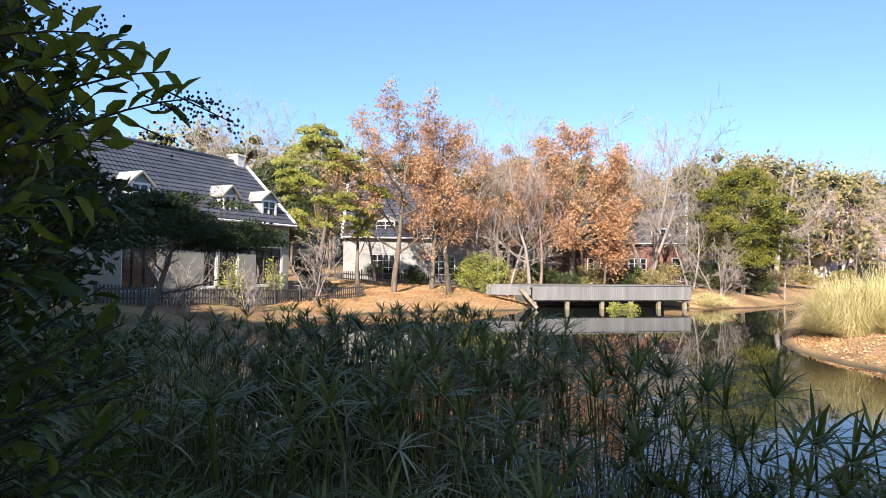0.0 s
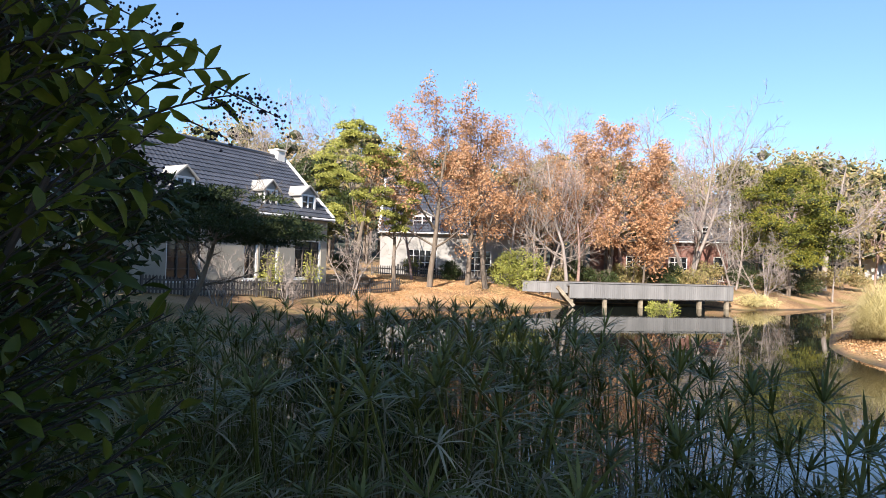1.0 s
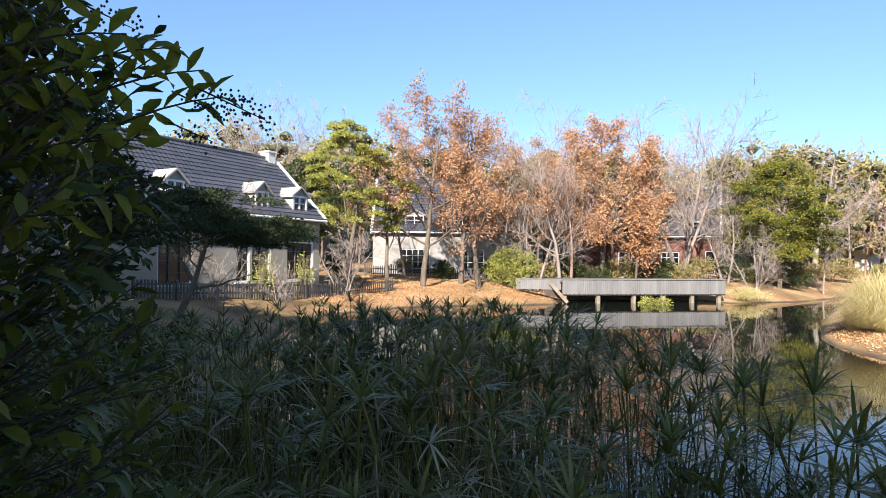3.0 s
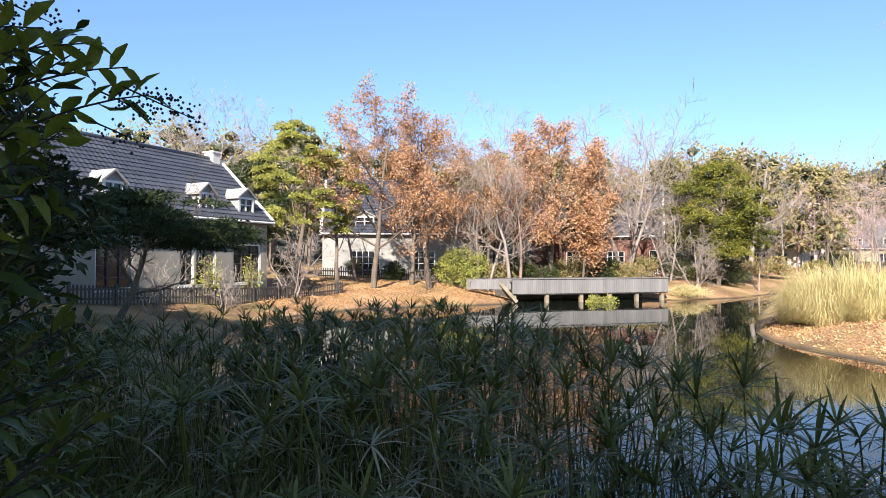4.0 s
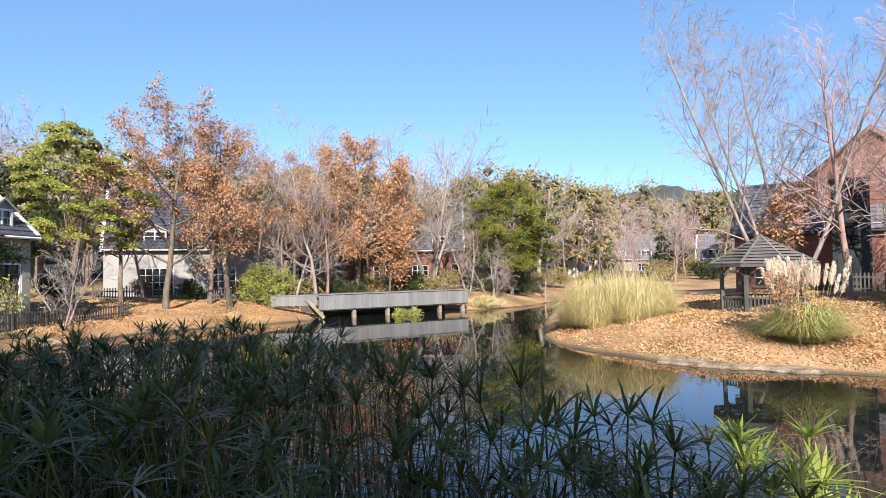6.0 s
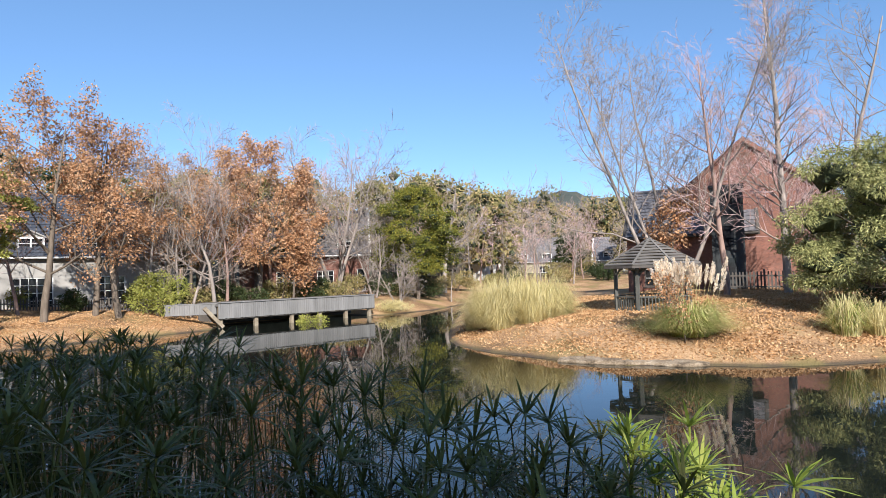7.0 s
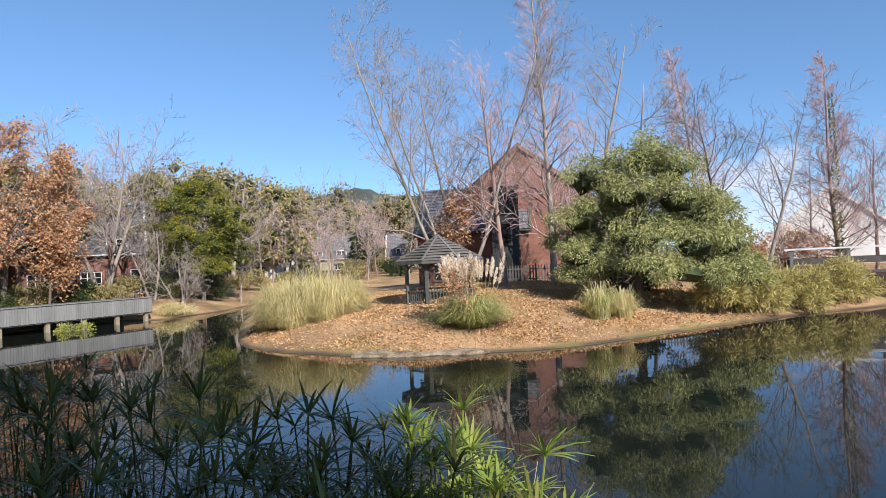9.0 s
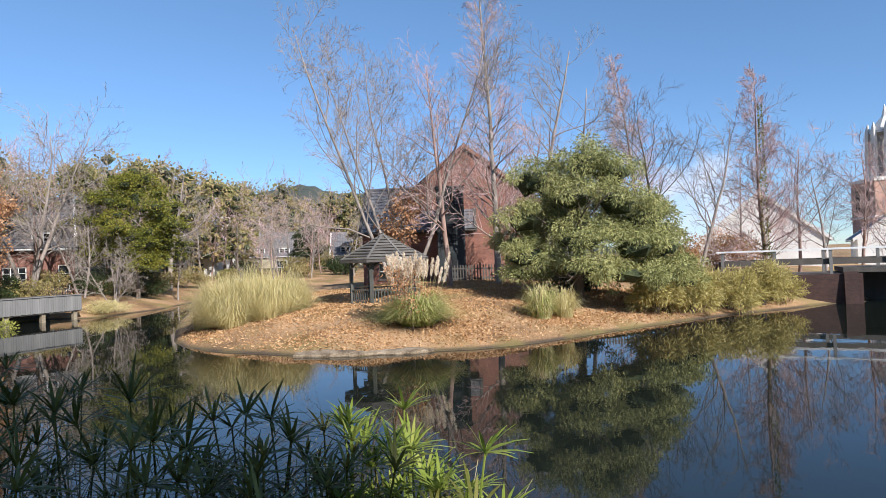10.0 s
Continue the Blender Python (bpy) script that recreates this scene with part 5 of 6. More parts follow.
    for k, (x, y) in enumerate([(46, 14), (49.5, 12.2), (47.8, 10.0)]):
        bush(110 + k, x, y, 1.9, 3.4, "leaf_orange", "russet bush beyond the bank", 2200, 0.18)
    for k in range(11):
        f = k / 10
        bush(120 + k, 26.9 + 7.6 * f, 9.15 - 3.5 * f + 0.3 * math.sin(k * 2.2), 1.25, 1.9 + 0.3 * math.sin(k * 1.7), "bamboo", "yellow-green bamboo grass on the bank", 2600, 0.26, "bamboo_grass", 0.16, 0.1)
    for k, (x, y, r, h) in enumerate([(28.5, 13.5, 1.4, 1.2), (23.6, 12.4, 0.9, 0.8), (33, 17, 2, 1.4)]):
        bush(140 + k, x, y, r, h, "leaf_dark", "dark low shrub below the cedar", 1800, 0.16)


make_trees()


def make_forest():
    """Woods on the slopes, from the houses to the ridge."""
    rng = np.random.default_rng(5)
    t = thing("forest", pose(0, 0, 0), "mixed winter woodland of evergreen and brown trees on the slopes", "forest", kind="stuff")
    b, trunks, twigs = Build(), Build(), Build()
    heart = Build()
    for k in range(430):
        deg = -58 + 122 * rng.random() if k % 5 else 22 + 22 * rng.random()
        az = radians(deg)
        r = 74 + 60 * rng.random() ** 1.2 if k < 365 else 135 + 120 * rng.random()
        if deg > 34:
            r = max(r, 104 + 16 * rng.random())
        x, y = r * math.sin(az), r * math.cos(az)
        z = gz(x, y)
        h = 10.5 + 4.5 * rng.random() + (2.5 if deg < -5 else 0) - (2.0 if deg > 38 else 0)
        trunks.tube([(x, y, z - 0.3), (x + 0.2, y, z + h * 0.5), (x + 0.3, y + 0.1, z + h * 0.8)], [0.2, 0.14, 0.05], 5)
        if rng.random() < 0.88:
            w = h * (0.27 + 0.1 * rng.random())
            L = []
            for q in range(10):
                f = (q + rng.random()) / 10
                turn, out = rng.random() * 2 * math.pi, w * (0.85 - 0.6 * f) * rng.random() ** 0.5
                L.append((x + out * math.cos(turn), y + out * math.sin(turn), z + h * (0.22 + 0.70 * f), w * (0.38 + 0.16 * rng.random()), w * 0.34))
            lobes_foliage(b, rng, L, 470 if r < 135 else 190, 0.50 if r < 135 else 0.9, 0.30 if r < 135 else 0.55, 0.2, shell=0.5)
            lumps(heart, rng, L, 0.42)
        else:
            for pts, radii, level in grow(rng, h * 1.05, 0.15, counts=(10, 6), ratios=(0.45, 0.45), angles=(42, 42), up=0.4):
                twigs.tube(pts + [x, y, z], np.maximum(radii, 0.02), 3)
    heart.part("shade_cores", M["inner_shade"], t, kind="stuff")
    b.part("crowns", M["leaf_forest"], t, kind="stuff")
    trunks.part("trunks", M["bark"], t, kind="stuff")
    twigs.part("bare_branches", M["bark_red"], t, kind="stuff")


make_forest()


# ---- grasses on the island ----
def blades(b, rng, n, radius, height, width=0.02, bend=0.7, foot=0.5):
    """Arching blades from a common foot, four joints each."""
    a = rng.random(n) * 2 * math.pi
    r0 = radius * foot * np.sqrt(rng.random(n))
    root = np.stack([r0 * np.cos(a), r0 * np.sin(a), 0 * a - 0.05], 1)
    out = np.stack([np.cos(a), np.sin(a), 0 * a], 1) + units(rng, n) * 0.35
    out[:, 2] = 0
    rise = rng.random(n)
    reach, top = radius * (1.15 - 0.55 * rise) * (0.45 + 0.8 * rng.random(n)), height * (0.30 + 0.70 * rise) * (0.75 + 0.4 * rng.random(n))
    sag = bend * (0.25 + 1.1 * rng.random(n))
    side = np.cross(out, [0, 0, 1.0])
    side /= np.linalg.norm(side, axis=1)[:, None] + 1e-9
    rows = []
    for f, w in ((0, 1), (0.35, 0.9), (0.7, 0.6), (1.0, 0.08)):
        c = root + out * (reach * f ** 1.7)[:, None] + np.array([0, 0, 1.0]) * (top * (f * (1 + sag * 0.5) - sag * 0.5 * f ** 2.6 * 1.35))[:, None]
        rows += [c - side * width * w / 2, c + side * width * w / 2]
    v = np.stack(rows, 1).reshape(-1, 3)
    base = np.arange(n)[:, None] * 8
    b.add_grid(v, np.concatenate([base + [[i, i + 1, i + 3, i + 2]] for i in (0, 2, 4)]))


def grass_clump(seed, x, y, radius, height, label, mats, n=1500, plumes=0, plume_h=0.0, width=0.02, bend=2.3, foot=0.5):
    rng = np.random.default_rng(seed)
    t = thing("pampas_grass" if plumes else "grass_clump", pose(x, y, gz(x, y)), label, "grass")
    for k, mt in enumerate(mats):
        b = Build()
        blades(b, rng, n // len(mats), radius * (1 - 0.1 * k), height * (1 - 0.15 * k), width, bend, foot)
        b.part("blade_tuft", M[mt], t, kind="stuff")
    for k in range(plumes):
        a, q = rng.random() * 2 * math.pi, radius * 0.42 * math.sqrt(rng.random())
        foot = np.array([q * math.cos(a), q * math.sin(a), 0.0])
        tip = foot * 2.1 + [0.1 * rng.normal(), 0.1 * rng.normal(), plume_h * (0.76 + 0.26 * rng.random())]
        s = Build()
        s.tube([foot, (foot + tip) / 2, tip], [0.008, 0.006, 0.003], 4)
        stalk = s.part("stalk", M["grass_dry"], t)
        p = Build()
        m = 240
        f = rng.random(m)
        axis = (tip - foot) / np.linalg.norm(tip - foot)
        swell = 0.034 * np.sin(math.pi * np.clip(f * 0.9 + 0.06, 0, 1)) ** 0.8
        place = tip + axis * 0.08 - axis * (0.62 * f)[:, None] + rng.normal(size=(m, 3)) * swell[:, None]
        way = np.tile(axis, (m, 1)) + units(rng, m) * 0.4
        leaves(p, rng, place, way, 0.10, 0.016)
        p.part("plume", M["plume"], stalk, kind="stuff")
    return t


grass_clump(201, 17.5, 14.8, 1.45, 1.35, "pampas grass clump with pale feathery plumes", ["grass_green", "grass_dry", "grass_green"], 5400, 48, 2.5, width=0.015)
rusty = oak(202, 16.75, 14.35, 2.2, 750, leaf=0.10, label="small oak sapling with rusty leaves in the pampas grass", r0=0.03, counts=(9, 6, 4))
for k, (x, y, r, h) in enumerate([(15.5, 23.5, 1.5, 1.7), (16.9, 22.5, 1.5, 1.9), (16.3, 24.9, 1.6, 2.4), (18.0, 23.8, 1.4, 2.3), (16.5, 23.5, 1.3, 2.2), (14.9, 22.6, 0.8, 0.9), (15.9, 21.6, 0.7, 1.1), (17.9, 22.3, 0.8, 1.6), (15.0, 24.6, 0.8, 1.2), (17.2, 24.0, 0.9, 2.6)]):
    grass_clump(203 + k, x, y, r, h, "mound of arching dry yellow grass at the shore", ["grass_dry", "grass_dry", "grass_green"] if k in (3, 7) else ["grass_dry", "grass_dry"], 2600 if k < 5 else 900, width=0.015, foot=0.8)
grass_clump(208, 21.6, 11.9, 0.85, 1.6, "dry upright grass clump beside the cedar", ["grass_dry", "grass_green"], 900)
grass_clump(209, 22.6, 11.4, 0.7, 1.3, "dry upright grass clump beside the cedar", ["grass_dry"], 600)


def make_rocks():
    rng = np.random.default_rng(9)
    t = thing("rock_slab", pose(14.55, 14.6, 0.05, 0, 0, -52), "long flat pale rock slab at the water's edge", "rock")
    b = Build()
    n = 40
    xs = np.linspace(-2.3, 2.3, n)
    prof = [(-0.5, -0.4), (-0.55, -0.02), (-0.5, 0.05), (-0.36, 0.09), (-0.1, 0.10), (0.2, 0.13), (0.5, 0.11), (0.75, 0.04), (0.8, -0.4)]
    v = []
    for x in xs:
        e = max(0.05, 1 - (abs(x) / 2.35) ** 4)
        j = 0.05 * math.sin(x * 3.1)
        v += [(x, y * (0.45 + 0.55 * e) + j + 0.09 * noise.noise((x * 1.7, y * 3, 4)), z * (0.2 + 0.6 * e) + 0.03 * noise.noise((x * 1.3, y * 2, 1)) + 0.01 * noise.noise((x * 7, y * 9, 2))) for y, z in prof]
    m = len(prof)
    b.add(v, [(i * m + j, (i + 1) * m + j, (i + 1) * m + (j + 1) % m, i * m + (j + 1) % m) for i in range(n - 1) for j in range(m)])
    b.part("slab", M["slab_rock"], t)


make_rocks()


def make_leaf_litter():
    """Fallen leaves lying over the banks."""
    rng = np.random.default_rng(55)
    b = Build()
    n = 84000
    xy = np.concatenate([np.stack([12.5 + 19 * rng.random(n), 8 + 20 * rng.random(n)], 1), np.stack([-9 + 16 * rng.random(n // 2), 33 + 14 * rng.random(n // 2)], 1)])
    sd = shore_distance(xy)
    xy = xy[(sd > 0.06) & (sd < 14) & (rng.random(len(xy)) < np.clip((sd + 0.1) / 0.9, 0, 1) * np.clip(0.75 + 0.5 * np.sin(xy[:, 0] * 1.1 + 2 * np.sin(xy[:, 1] * 0.7)), 0.2, 1))]
    z = ground_z(xy[:, 0], xy[:, 1]) + 0.015
    way = units(rng, len(xy))
    way[:, 2] = np.abs(way[:, 2]) * 0.45
    leaves(b, rng, np.column_stack([xy, z]), way, 0.075 + 0.06 * rng.random(len(xy)), 0.055)
    t = thing("fallen_leaves", pose(0, 0, 0), "orange-brown fallen leaves strewn over the banks", "leaves", kind="stuff")
    b.part("leaf_litter", M["litter_leaf"], t, kind="stuff")


make_leaf_litter()


# ---- the sedge bed at the near shore ----
def umbel(b, rng, tip, n, length, width, tilt):
    """Narrow leaves radiating from the top of a stem, arching down."""
    a = np.arange(n) * 2.39996 + rng.random() * 6
    lift = 1.15 - 1.15 * rng.random(n)
    ln = length * (0.6 + 0.55 * rng.random(n))
    out = np.stack([np.cos(a), np.sin(a), 0 * a], 1)
    side = np.stack([-np.sin(a), np.cos(a), 0 * a], 1)
    rows = []
    for f, w in ((0.0, 0.45), (0.3, 1.0), (0.65, 0.8), (1.0, 0.05)):
        h = f * np.sin(lift) - 0.22 * f ** 2.4
        c = tip + out * (ln * f * np.cos(lift * 0.8))[:, None] + np.array([0, 0, 1.0]) * (ln * h)[:, None] + np.asarray(tilt) * (f * length * 0.5)
        rows += [c - side * width * w / 2, c + side * width * w / 2 + [0, 0, 0.0015]]
    v = np.stack(rows, 1).reshape(-1, 3)
    base = np.arange(n)[:, None] * 8
    b.add_grid(v, np.concatenate([base + [[i, i + 1, i + 3, i + 2]] for i in (0, 2, 4)]))


def sedge_plant(seed, height, length=0.24, n=16):
    """A single stem with its umbrella of leaves."""
    rng = np.random.default_rng(seed)
    t = thing("umbrella_sedge", pose(0, 0, -50), "umbrella sedge with a whorl of narrow dark green leaves", "plant", "sedges at the near shore")
    lean = rng.normal(size=2) * 0.10
    tip = np.array([lean[0], lean[1], height])
    s = Build()
    s.tube([(0, 0, -0.3), tip * [0.4, 0.4, 0.5], tip], [0.008, 0.007, 0.005], 5)
    s.part("stem", M["sedge"], t)
    u = Build()
    umbel(u, rng, tip, n, length, 0.017, (lean[0], lean[1], 0))
    u.part("whorl", M["sedge"], t, kind="stuff")
    return t


def bed_top(az, r):
    """Height of the leaf tops over the water."""
    return float(np.interp(az, [-45, -8, 5, 17, 32, 48, 60], [2.24, 2.44, 2.46, 2.30, 2.32, 2.10, 1.92])) - 0.02 * max(0, r - 5)


def bed_reach(az):
    return float(np.interp(az, [-45, -10, 5, 14, 24, 34, 46, 58], [9.0, 9.0, 7.6, 5.6, 4.4, 4.0, 3.4, 2.9]))


def make_bed():
    rng = np.random.default_rng(77)
    protos = [sedge_plant(700 + k, 1.45, 0.21 + 0.025 * (k % 4), 14 + k) for k in range(6)]
    near, stems, tops, dry = 0, Build(), Build(), Build()
    spots = []
    for k in range(1400):
        az = -46 + 104 * rng.random()
        reach = bed_reach(az)
        r = math.sqrt(rng.random() * (reach ** 2 - 2.1 ** 2) + 2.1 ** 2)
        if rng.random() < np.interp(az, [-46, 0, 10, 18, 34, 58], [1, 1, 0.66, 0.30, 0.22, 0.2]):
            spots.append((r, az))
    spots.sort()
    for r, az in spots:
        x, y = r * math.sin(radians(az)), r * math.cos(radians(az))
        z0 = gz(x, y)
        top = bed_top(az, r) - 0.65 * rng.random() ** 1.4
        if r < 2.7:
            top = min(top, 2.15 - 0.25 * rng.random())
        if near < 290 and r > 2.2:
            q = protos[near % 6] if near < 6 else None
            m = pose(x, y, z0, rng.normal() * 9, rng.normal() * 9, 360 * rng.random())
            s = (top - z0) / 1.45
            if q is not None:
                q.matrix_world = m @ Matrix.Diagonal((1, 1, s, 1))
            else:
                c = copy_thing(protos[near % 6], m)
                c.scale = (1, 1, s)
            near += 1
            continue
        lean = rng.normal(size=2) * 0.2
        tip = np.array([x + lean[0], y + lean[1], top])
        stems.tube([(x, y, z0 - 0.2), (x + lean[0] * 0.4, y + lean[1] * 0.4, (z0 + top) / 2), tip], [0.008, 0.007, 0.005], 3)
        umbel(tops, rng, tip, 14 + int(8 * rng.random()), 0.22 + 0.08 * rng.random(), 0.016, (lean[0], lean[1], 0))
    for k in range(2200):
        az = -46 + 100 * rng.random()
        r = 2.2 + (bed_reach(az) - 2.2) * rng.random()
        x, y = r * math.sin(radians(az)), r * math.cos(radians(az))
        z0 = gz(x, y)
        h = (bed_top(az, r) - z0) * (0.35 + 0.6 * rng.random())
        e = rng.normal(size=2) * 0.28 * h
        dry.tube([(x, y, z0 - 0.1), (x + e[0] * 0.35, y + e[1] * 0.35, z0 + h * 0.6), (x + e[0], y + e[1], z0 + h * (0.8 + 0.2 * rng.random()))], [0.005, 0.004, 0.002], 3)
    for k in range(170):
        az = -44 + 90 * rng.random()
        r = 2.3 + (bed_reach(az) - 2.3) * rng.random()
        x, y = r * math.sin(radians(az)), r * math.cos(radians(az))
        umbel(dry, rng, np.array([x, y, bed_top(az, r) - 0.2 - 0.5 * rng.random()]), 12, 0.22, 0.011, (0, 0, -0.6))
    fresh, straw = Build(), Build()
    for k in range(230):
        az = -46 + 78 * rng.random()
        r = 2.3 + (bed_reach(az) - 2.3) * rng.random() ** 0.7
        x, y = r * math.sin(radians(az)), r * math.cos(radians(az))
        b = straw if rng.random() < 0.3 else fresh
        first = len(b.v)
        blades(b, rng, 34, 0.55, (bed_top(az, r) - gz(x, y)) * (0.55 + 0.35 * rng.random()), 0.011, 1.6, 0.7)
        for q in range(first, len(b.v)):
            b.v[q] = b.v[q] + [x, y, gz(x, y)]
    t = thing("sedge_bed", pose(0, 0, 0), "dense shaded bed of umbrella sedge along the near shore", "plants", kind="stuff")
    fresh.part("grass_blade_mass", M["sedge"], t, kind="stuff")
    straw.part("straw_blade_mass", M["sedge_dry"], t, kind="stuff")
    stems.part("stem_mass", M["sedge"], t, kind="stuff")
    tops.part("whorl_mass", M["sedge"], t, kind="stuff")
    dry.part("dry_stalk_mass", M["sedge_dry"], t, "pale dry stalks and withered whorls", kind="stuff")


make_bed()


def sunlit_clump():
    """The brighter sedges at the edge of the shade, with sunlight put into their colour."""
    rng = np.random.default_rng(31)
    for k in range(34):
        az = 41 + 16 * rng.random()
        r = 2.75 + 0.7 * rng.random()
        x, y = r * math.sin(radians(az)), r * math.cos(radians(az))
        z0 = gz(x, y)
        top = 2.18 - 0.55 * rng.random()
        t = thing("umbrella_sedge", pose(x, y, z0), "umbrella sedge at the edge of the shade, painted sunlit yellow-green", "plant", "bright sedges at the near shore")
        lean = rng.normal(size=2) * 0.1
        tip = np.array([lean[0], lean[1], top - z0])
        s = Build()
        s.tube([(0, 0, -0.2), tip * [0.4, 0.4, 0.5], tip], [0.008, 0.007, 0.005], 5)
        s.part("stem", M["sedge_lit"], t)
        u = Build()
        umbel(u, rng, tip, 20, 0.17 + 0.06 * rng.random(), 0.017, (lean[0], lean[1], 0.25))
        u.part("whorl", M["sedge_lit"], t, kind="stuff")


sunlit_clump()


# ---- the privet at the camera's side ----
def curved_leaf(name, length, width, mat, curl=0.5):
    """A pointed oval leaf, folded at its rib and curling down."""
    b = Build()
    rows = []
    n = 4
    for i in range(n):
        f = i / (n - 1)
        w = width / 2 * math.sin(math.pi * min(0.98, f * 0.93 + 0.04)) ** 0.8
        z = -curl * length * f * f * 0.6
        rows += [(length * f * (1 - 0.15 * curl * f), -w, z + w * 0.35), (length * f * (1 - 0.15 * curl * f), 0, z), (length * f * (1 - 0.15 * curl * f), w, z + w * 0.35)]
    faces = []
    for i in range(n - 1):
        for j in (0, 1):
            a = i * 3 + j
            faces.append((a, a + 1, a + 4, a + 3))
    b.add(rows, faces)
    return np.array(rows), faces


def make_privet():
    rng = np.random.default_rng(404)
    bx, by = -2.1, 1.3
    t = thing("privet_shrub", pose(bx, by, gz(bx, by)), "shaded privet shrub with glossy leaves and dark berry clusters", "shrub")
    z0 = gz(bx, by)
    stem, foliage, berries = Build(), Build(), Build()
    shapes = [curved_leaf("leaf", 0.078, 0.034, None, c) for c in (0.3, 0.7, 1.1)]
    # branch ends: azimuth, elevation and distance from the eye
    ends = []
    for k in range(620):
        el = -28 + 58 * rng.random()
        edge = float(np.interp(el, [-26, -8, 0, 6, 12, 18, 24, 28], [-22.5, -25, -27.5, -28, -29, -27, -33, -36]))
        az = edge - 30 * rng.random() ** 0.8
        r = 1.7 + 1.3 * rng.random()
        ends.append((az, el, r))
    for az, el, r in ends:
        e = np.array([r * math.sin(radians(az)) - 0.12 - bx, r * math.cos(radians(az)) - by, 3.0 + r * math.tan(radians(el)) - z0])
        s = np.array([rng.normal() * 0.15 - 0.1, rng.normal() * 0.15, max(0.2, e[2] * 0.45 + 0.1 * rng.normal())])
        mid = (s + e) / 2 + rng.normal(size=3) * 0.05 + [0, 0, 0.08]
        pts = np.array([(1 - f) ** 2 * s + 2 * f * (1 - f) * mid + f * f * e for f in np.linspace(0, 1, 7)])
        stem.tube(pts, np.linspace(0.009, 0.002, 7), 4)
        for i in range(15):
            f = 0.28 + 0.72 * (i + rng.random()) / 15
            p = (1 - f) ** 2 * s + 2 * f * (1 - f) * mid + f * f * e
            d = (e - s) / np.linalg.norm(e - s)
            a = rng.random() * 2 * math.pi
            way = Vector(d * 0.7 + 0.8 * np.cross(d, [math.cos(a), math.sin(a), 0.2]) + [0, 0, 0.1])
            rot = way.to_track_quat("X", "Z").to_matrix().to_4x4() @ pose(0, 0, 0, 360 * rng.random() * 0.25 - 45, 0, 0)
            m = Matrix.Translation(p) @ rot @ Matrix.Scale(0.7 + 0.6 * rng.random(), 4)
            rows, faces = shapes[int(rng.random() * 3)]
            mm = np.array(m)
            foliage.add(rows @ mm[:3, :3].T + mm[:3, 3], faces)
    for k in range(9):
        s = np.array([0.12 * rng.normal(), 0.12 * rng.normal(), -0.2])
        e = np.array([0.3 * rng.normal() + 0.1, 0.25 * rng.normal() + 0.1, 1.2 + 1.9 * rng.random()])
        stem.tube([s, (s + e) / 2 + rng.normal(size=3) * 0.06, e], [0.022, 0.016, 0.008], 6)
    for az, el, r, n, w in [(-20.8, 12.6, 1.95, 90, 0.075), (-24.0, 12.6, 1.97, 40, 0.05), (-24.6, 10.2, 2.0, 30, 0.05), (-34.5, 22.5, 1.95, 60, 0.06), (-31, 18.5, 2.0, 40, 0.06), (-28.5, 6.0, 2.05, 30, 0.05), (-36, 25.5, 1.9, 50, 0.06)]:
        c = np.array([r * math.sin(radians(az)) - 0.12 - bx, r * math.cos(radians(az)) - by, 3.0 + r * math.tan(radians(el)) - z0])
        axis = np.array([0.8, 0.3, -0.35])
        stem.tube([c - axis * w * 2.2, c, c + axis * w], [0.003, 0.002, 0.001], 4)
        for i in range(n):
            q = c + axis * (rng.random() * 2.4 - 1.2) * w + rng.normal(size=3) * w * 0.33
            rr = 0.0042 + 0.0014 * rng.random()
            o = [(1, 0, 0), (0, 1, 0), (-1, 0, 0), (0, -1, 0)]
            v = [q + np.array([0, 0, rr])] + [q + rr * np.array([a * 0.72 + b2 * 0.3, b2 * 0.72 - a * 0.3, 0.55]) for a, b2, _ in o] + [q + rr * np.array([a, b2, -0.1]) for a, b2, _ in o] + [q - np.array([0, 0, rr])]
            berries.add(v, [(0, 1 + j, 1 + (j + 1) % 4) for j in range(4)] + [(1 + j, 5 + j, 5 + (j + 1) % 4, 1 + (j + 1) % 4) for j in range(4)] + [(5 + j, 9, 5 + (j + 1) % 4) for j in range(4)])
    # the arching fruiting branch, each leaf by itself; sunlight is in the leaf colour
    protos = []
    for c in (0.35, 0.7, 1.0):
        lb = Build()
        rows, faces = curved_leaf("leaf", 0.098, 0.036, None, c)
        lb.add(rows, faces)
        protos.append(lb)
    shared = {}
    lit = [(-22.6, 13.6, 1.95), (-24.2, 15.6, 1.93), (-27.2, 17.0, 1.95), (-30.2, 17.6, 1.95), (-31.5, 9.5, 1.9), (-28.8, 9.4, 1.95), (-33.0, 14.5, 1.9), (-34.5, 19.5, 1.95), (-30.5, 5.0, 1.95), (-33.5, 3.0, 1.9)]
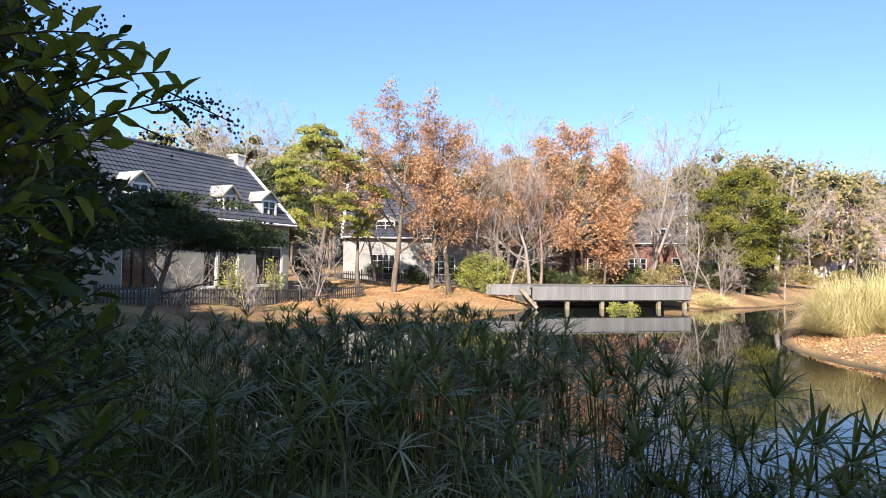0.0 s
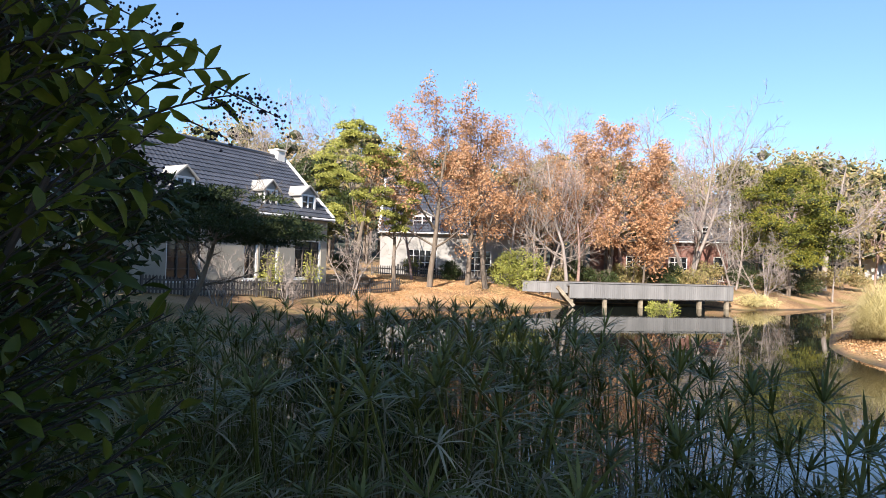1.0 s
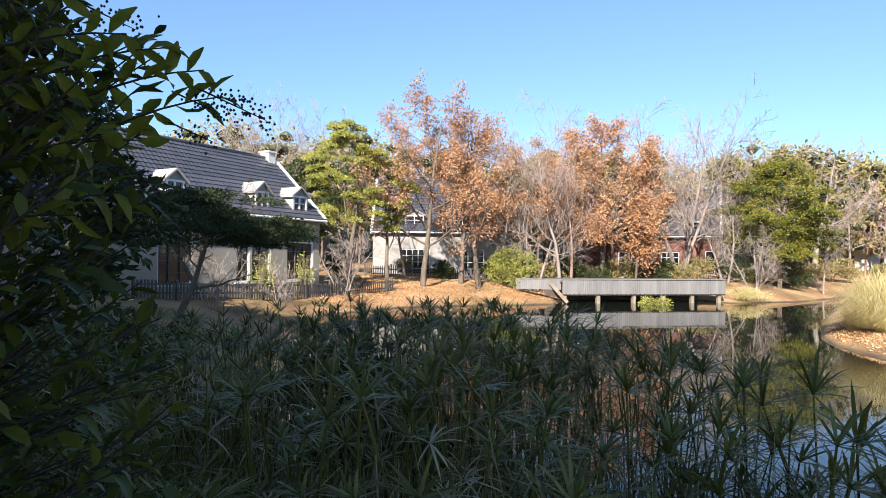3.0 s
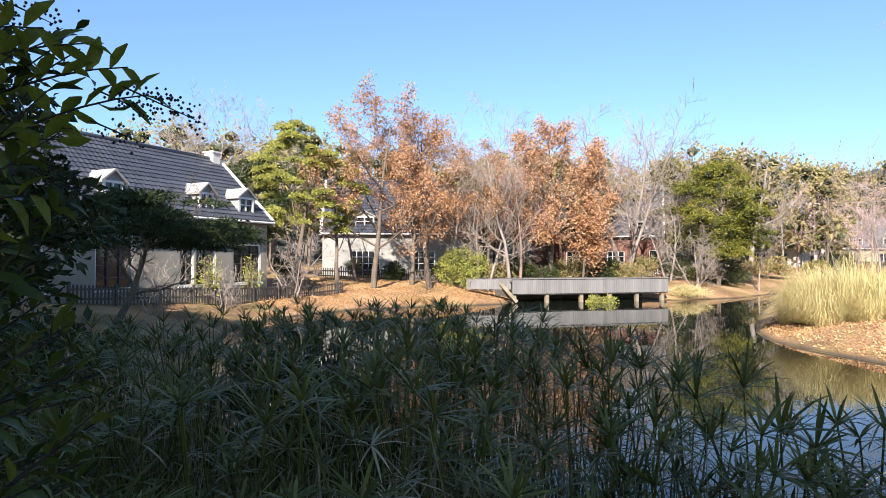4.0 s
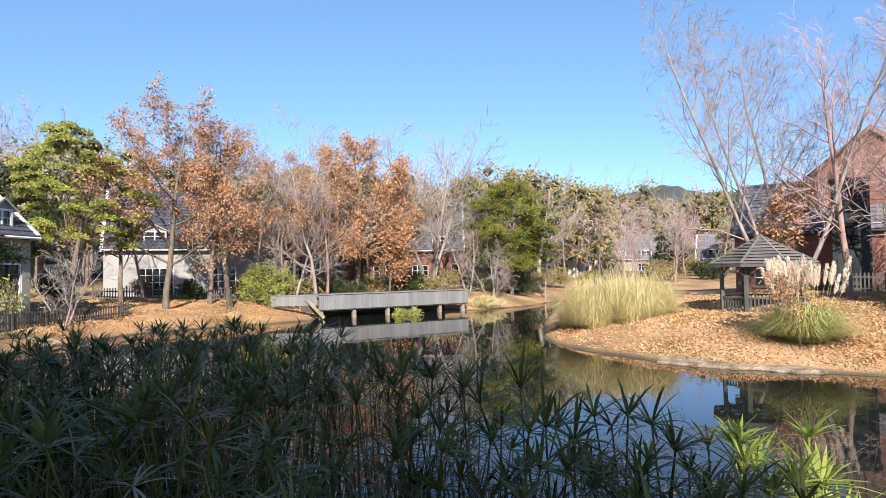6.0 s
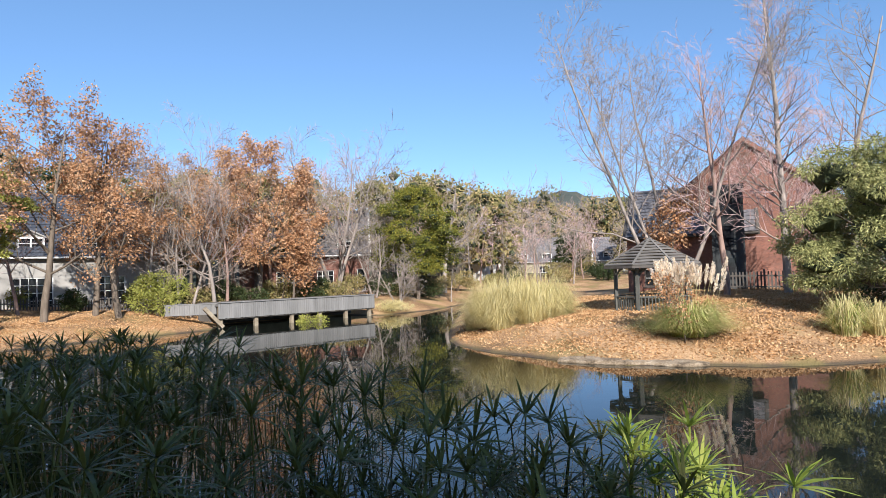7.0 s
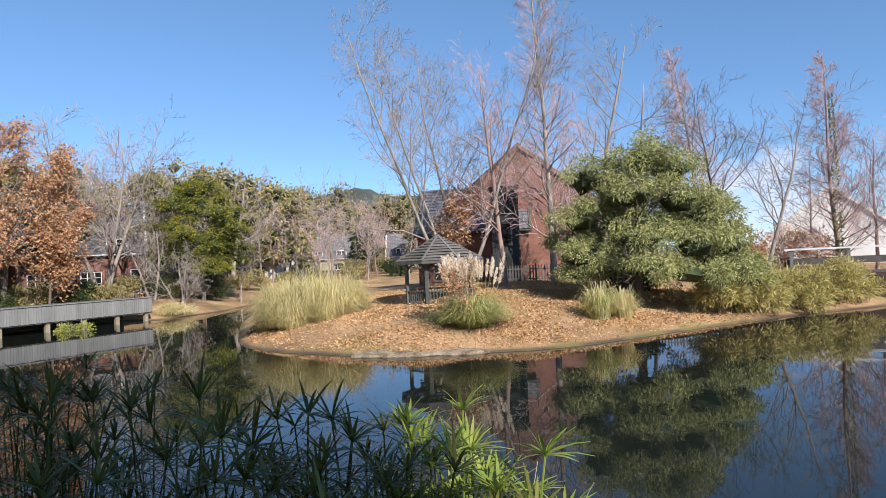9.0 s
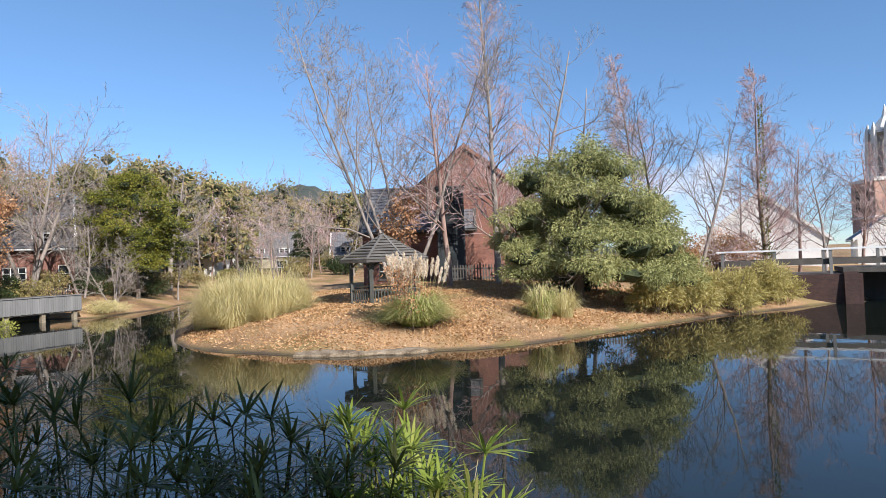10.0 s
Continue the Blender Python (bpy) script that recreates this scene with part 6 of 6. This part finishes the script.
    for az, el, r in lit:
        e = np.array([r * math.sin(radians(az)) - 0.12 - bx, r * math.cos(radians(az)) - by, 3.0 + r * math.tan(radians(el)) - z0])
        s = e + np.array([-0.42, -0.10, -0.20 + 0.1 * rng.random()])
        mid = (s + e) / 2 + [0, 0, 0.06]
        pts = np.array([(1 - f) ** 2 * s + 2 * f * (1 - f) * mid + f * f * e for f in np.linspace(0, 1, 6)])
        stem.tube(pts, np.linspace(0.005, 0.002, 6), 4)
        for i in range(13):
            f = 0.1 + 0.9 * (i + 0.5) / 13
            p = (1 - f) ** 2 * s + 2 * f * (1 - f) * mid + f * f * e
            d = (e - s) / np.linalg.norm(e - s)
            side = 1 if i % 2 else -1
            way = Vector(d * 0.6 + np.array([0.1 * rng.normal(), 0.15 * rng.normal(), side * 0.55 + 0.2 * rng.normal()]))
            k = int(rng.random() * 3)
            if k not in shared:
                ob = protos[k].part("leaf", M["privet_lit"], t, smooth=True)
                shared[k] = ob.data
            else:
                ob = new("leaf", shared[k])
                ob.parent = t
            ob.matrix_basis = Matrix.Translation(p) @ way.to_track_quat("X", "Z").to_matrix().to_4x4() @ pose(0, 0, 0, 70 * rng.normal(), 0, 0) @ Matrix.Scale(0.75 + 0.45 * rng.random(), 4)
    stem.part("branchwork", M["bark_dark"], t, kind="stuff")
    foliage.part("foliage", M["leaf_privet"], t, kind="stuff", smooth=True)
    berries.part("berry_mass", M["berry"], t, "clusters of small blue-black berries", smooth=True, kind="stuff")


make_privet()


# ---- unseen trees added behind the path, whose shade covers the near shore ----
for k, (x, y, h, r) in enumerate([(-3.3, -6.8, 9.5, 2.9), (-4.2, -5.0, 11.5, 3.5), (-6.2, -3.2, 13.5, 4.0), (-9.6, 0.2, 14, 4.2), (-12.8, 4.5, 14, 4.2), (-2.8, -3.4, 7.5, 2.4), (-15.5, 8.5, 11, 3.6), (-6.4, -10.5, 12, 3.0), (-5.2, -9.0, 13, 4), (-18, 12, 11, 3.5)]):
    leafy_tree(900 + k, x, y, h, r, 2.2, "leaf_dark", "unseen evergreen tree, added to shade the path beside the pond", 3600, 0.6, lobes=46, lobe=0.34, counts=(7, 4))
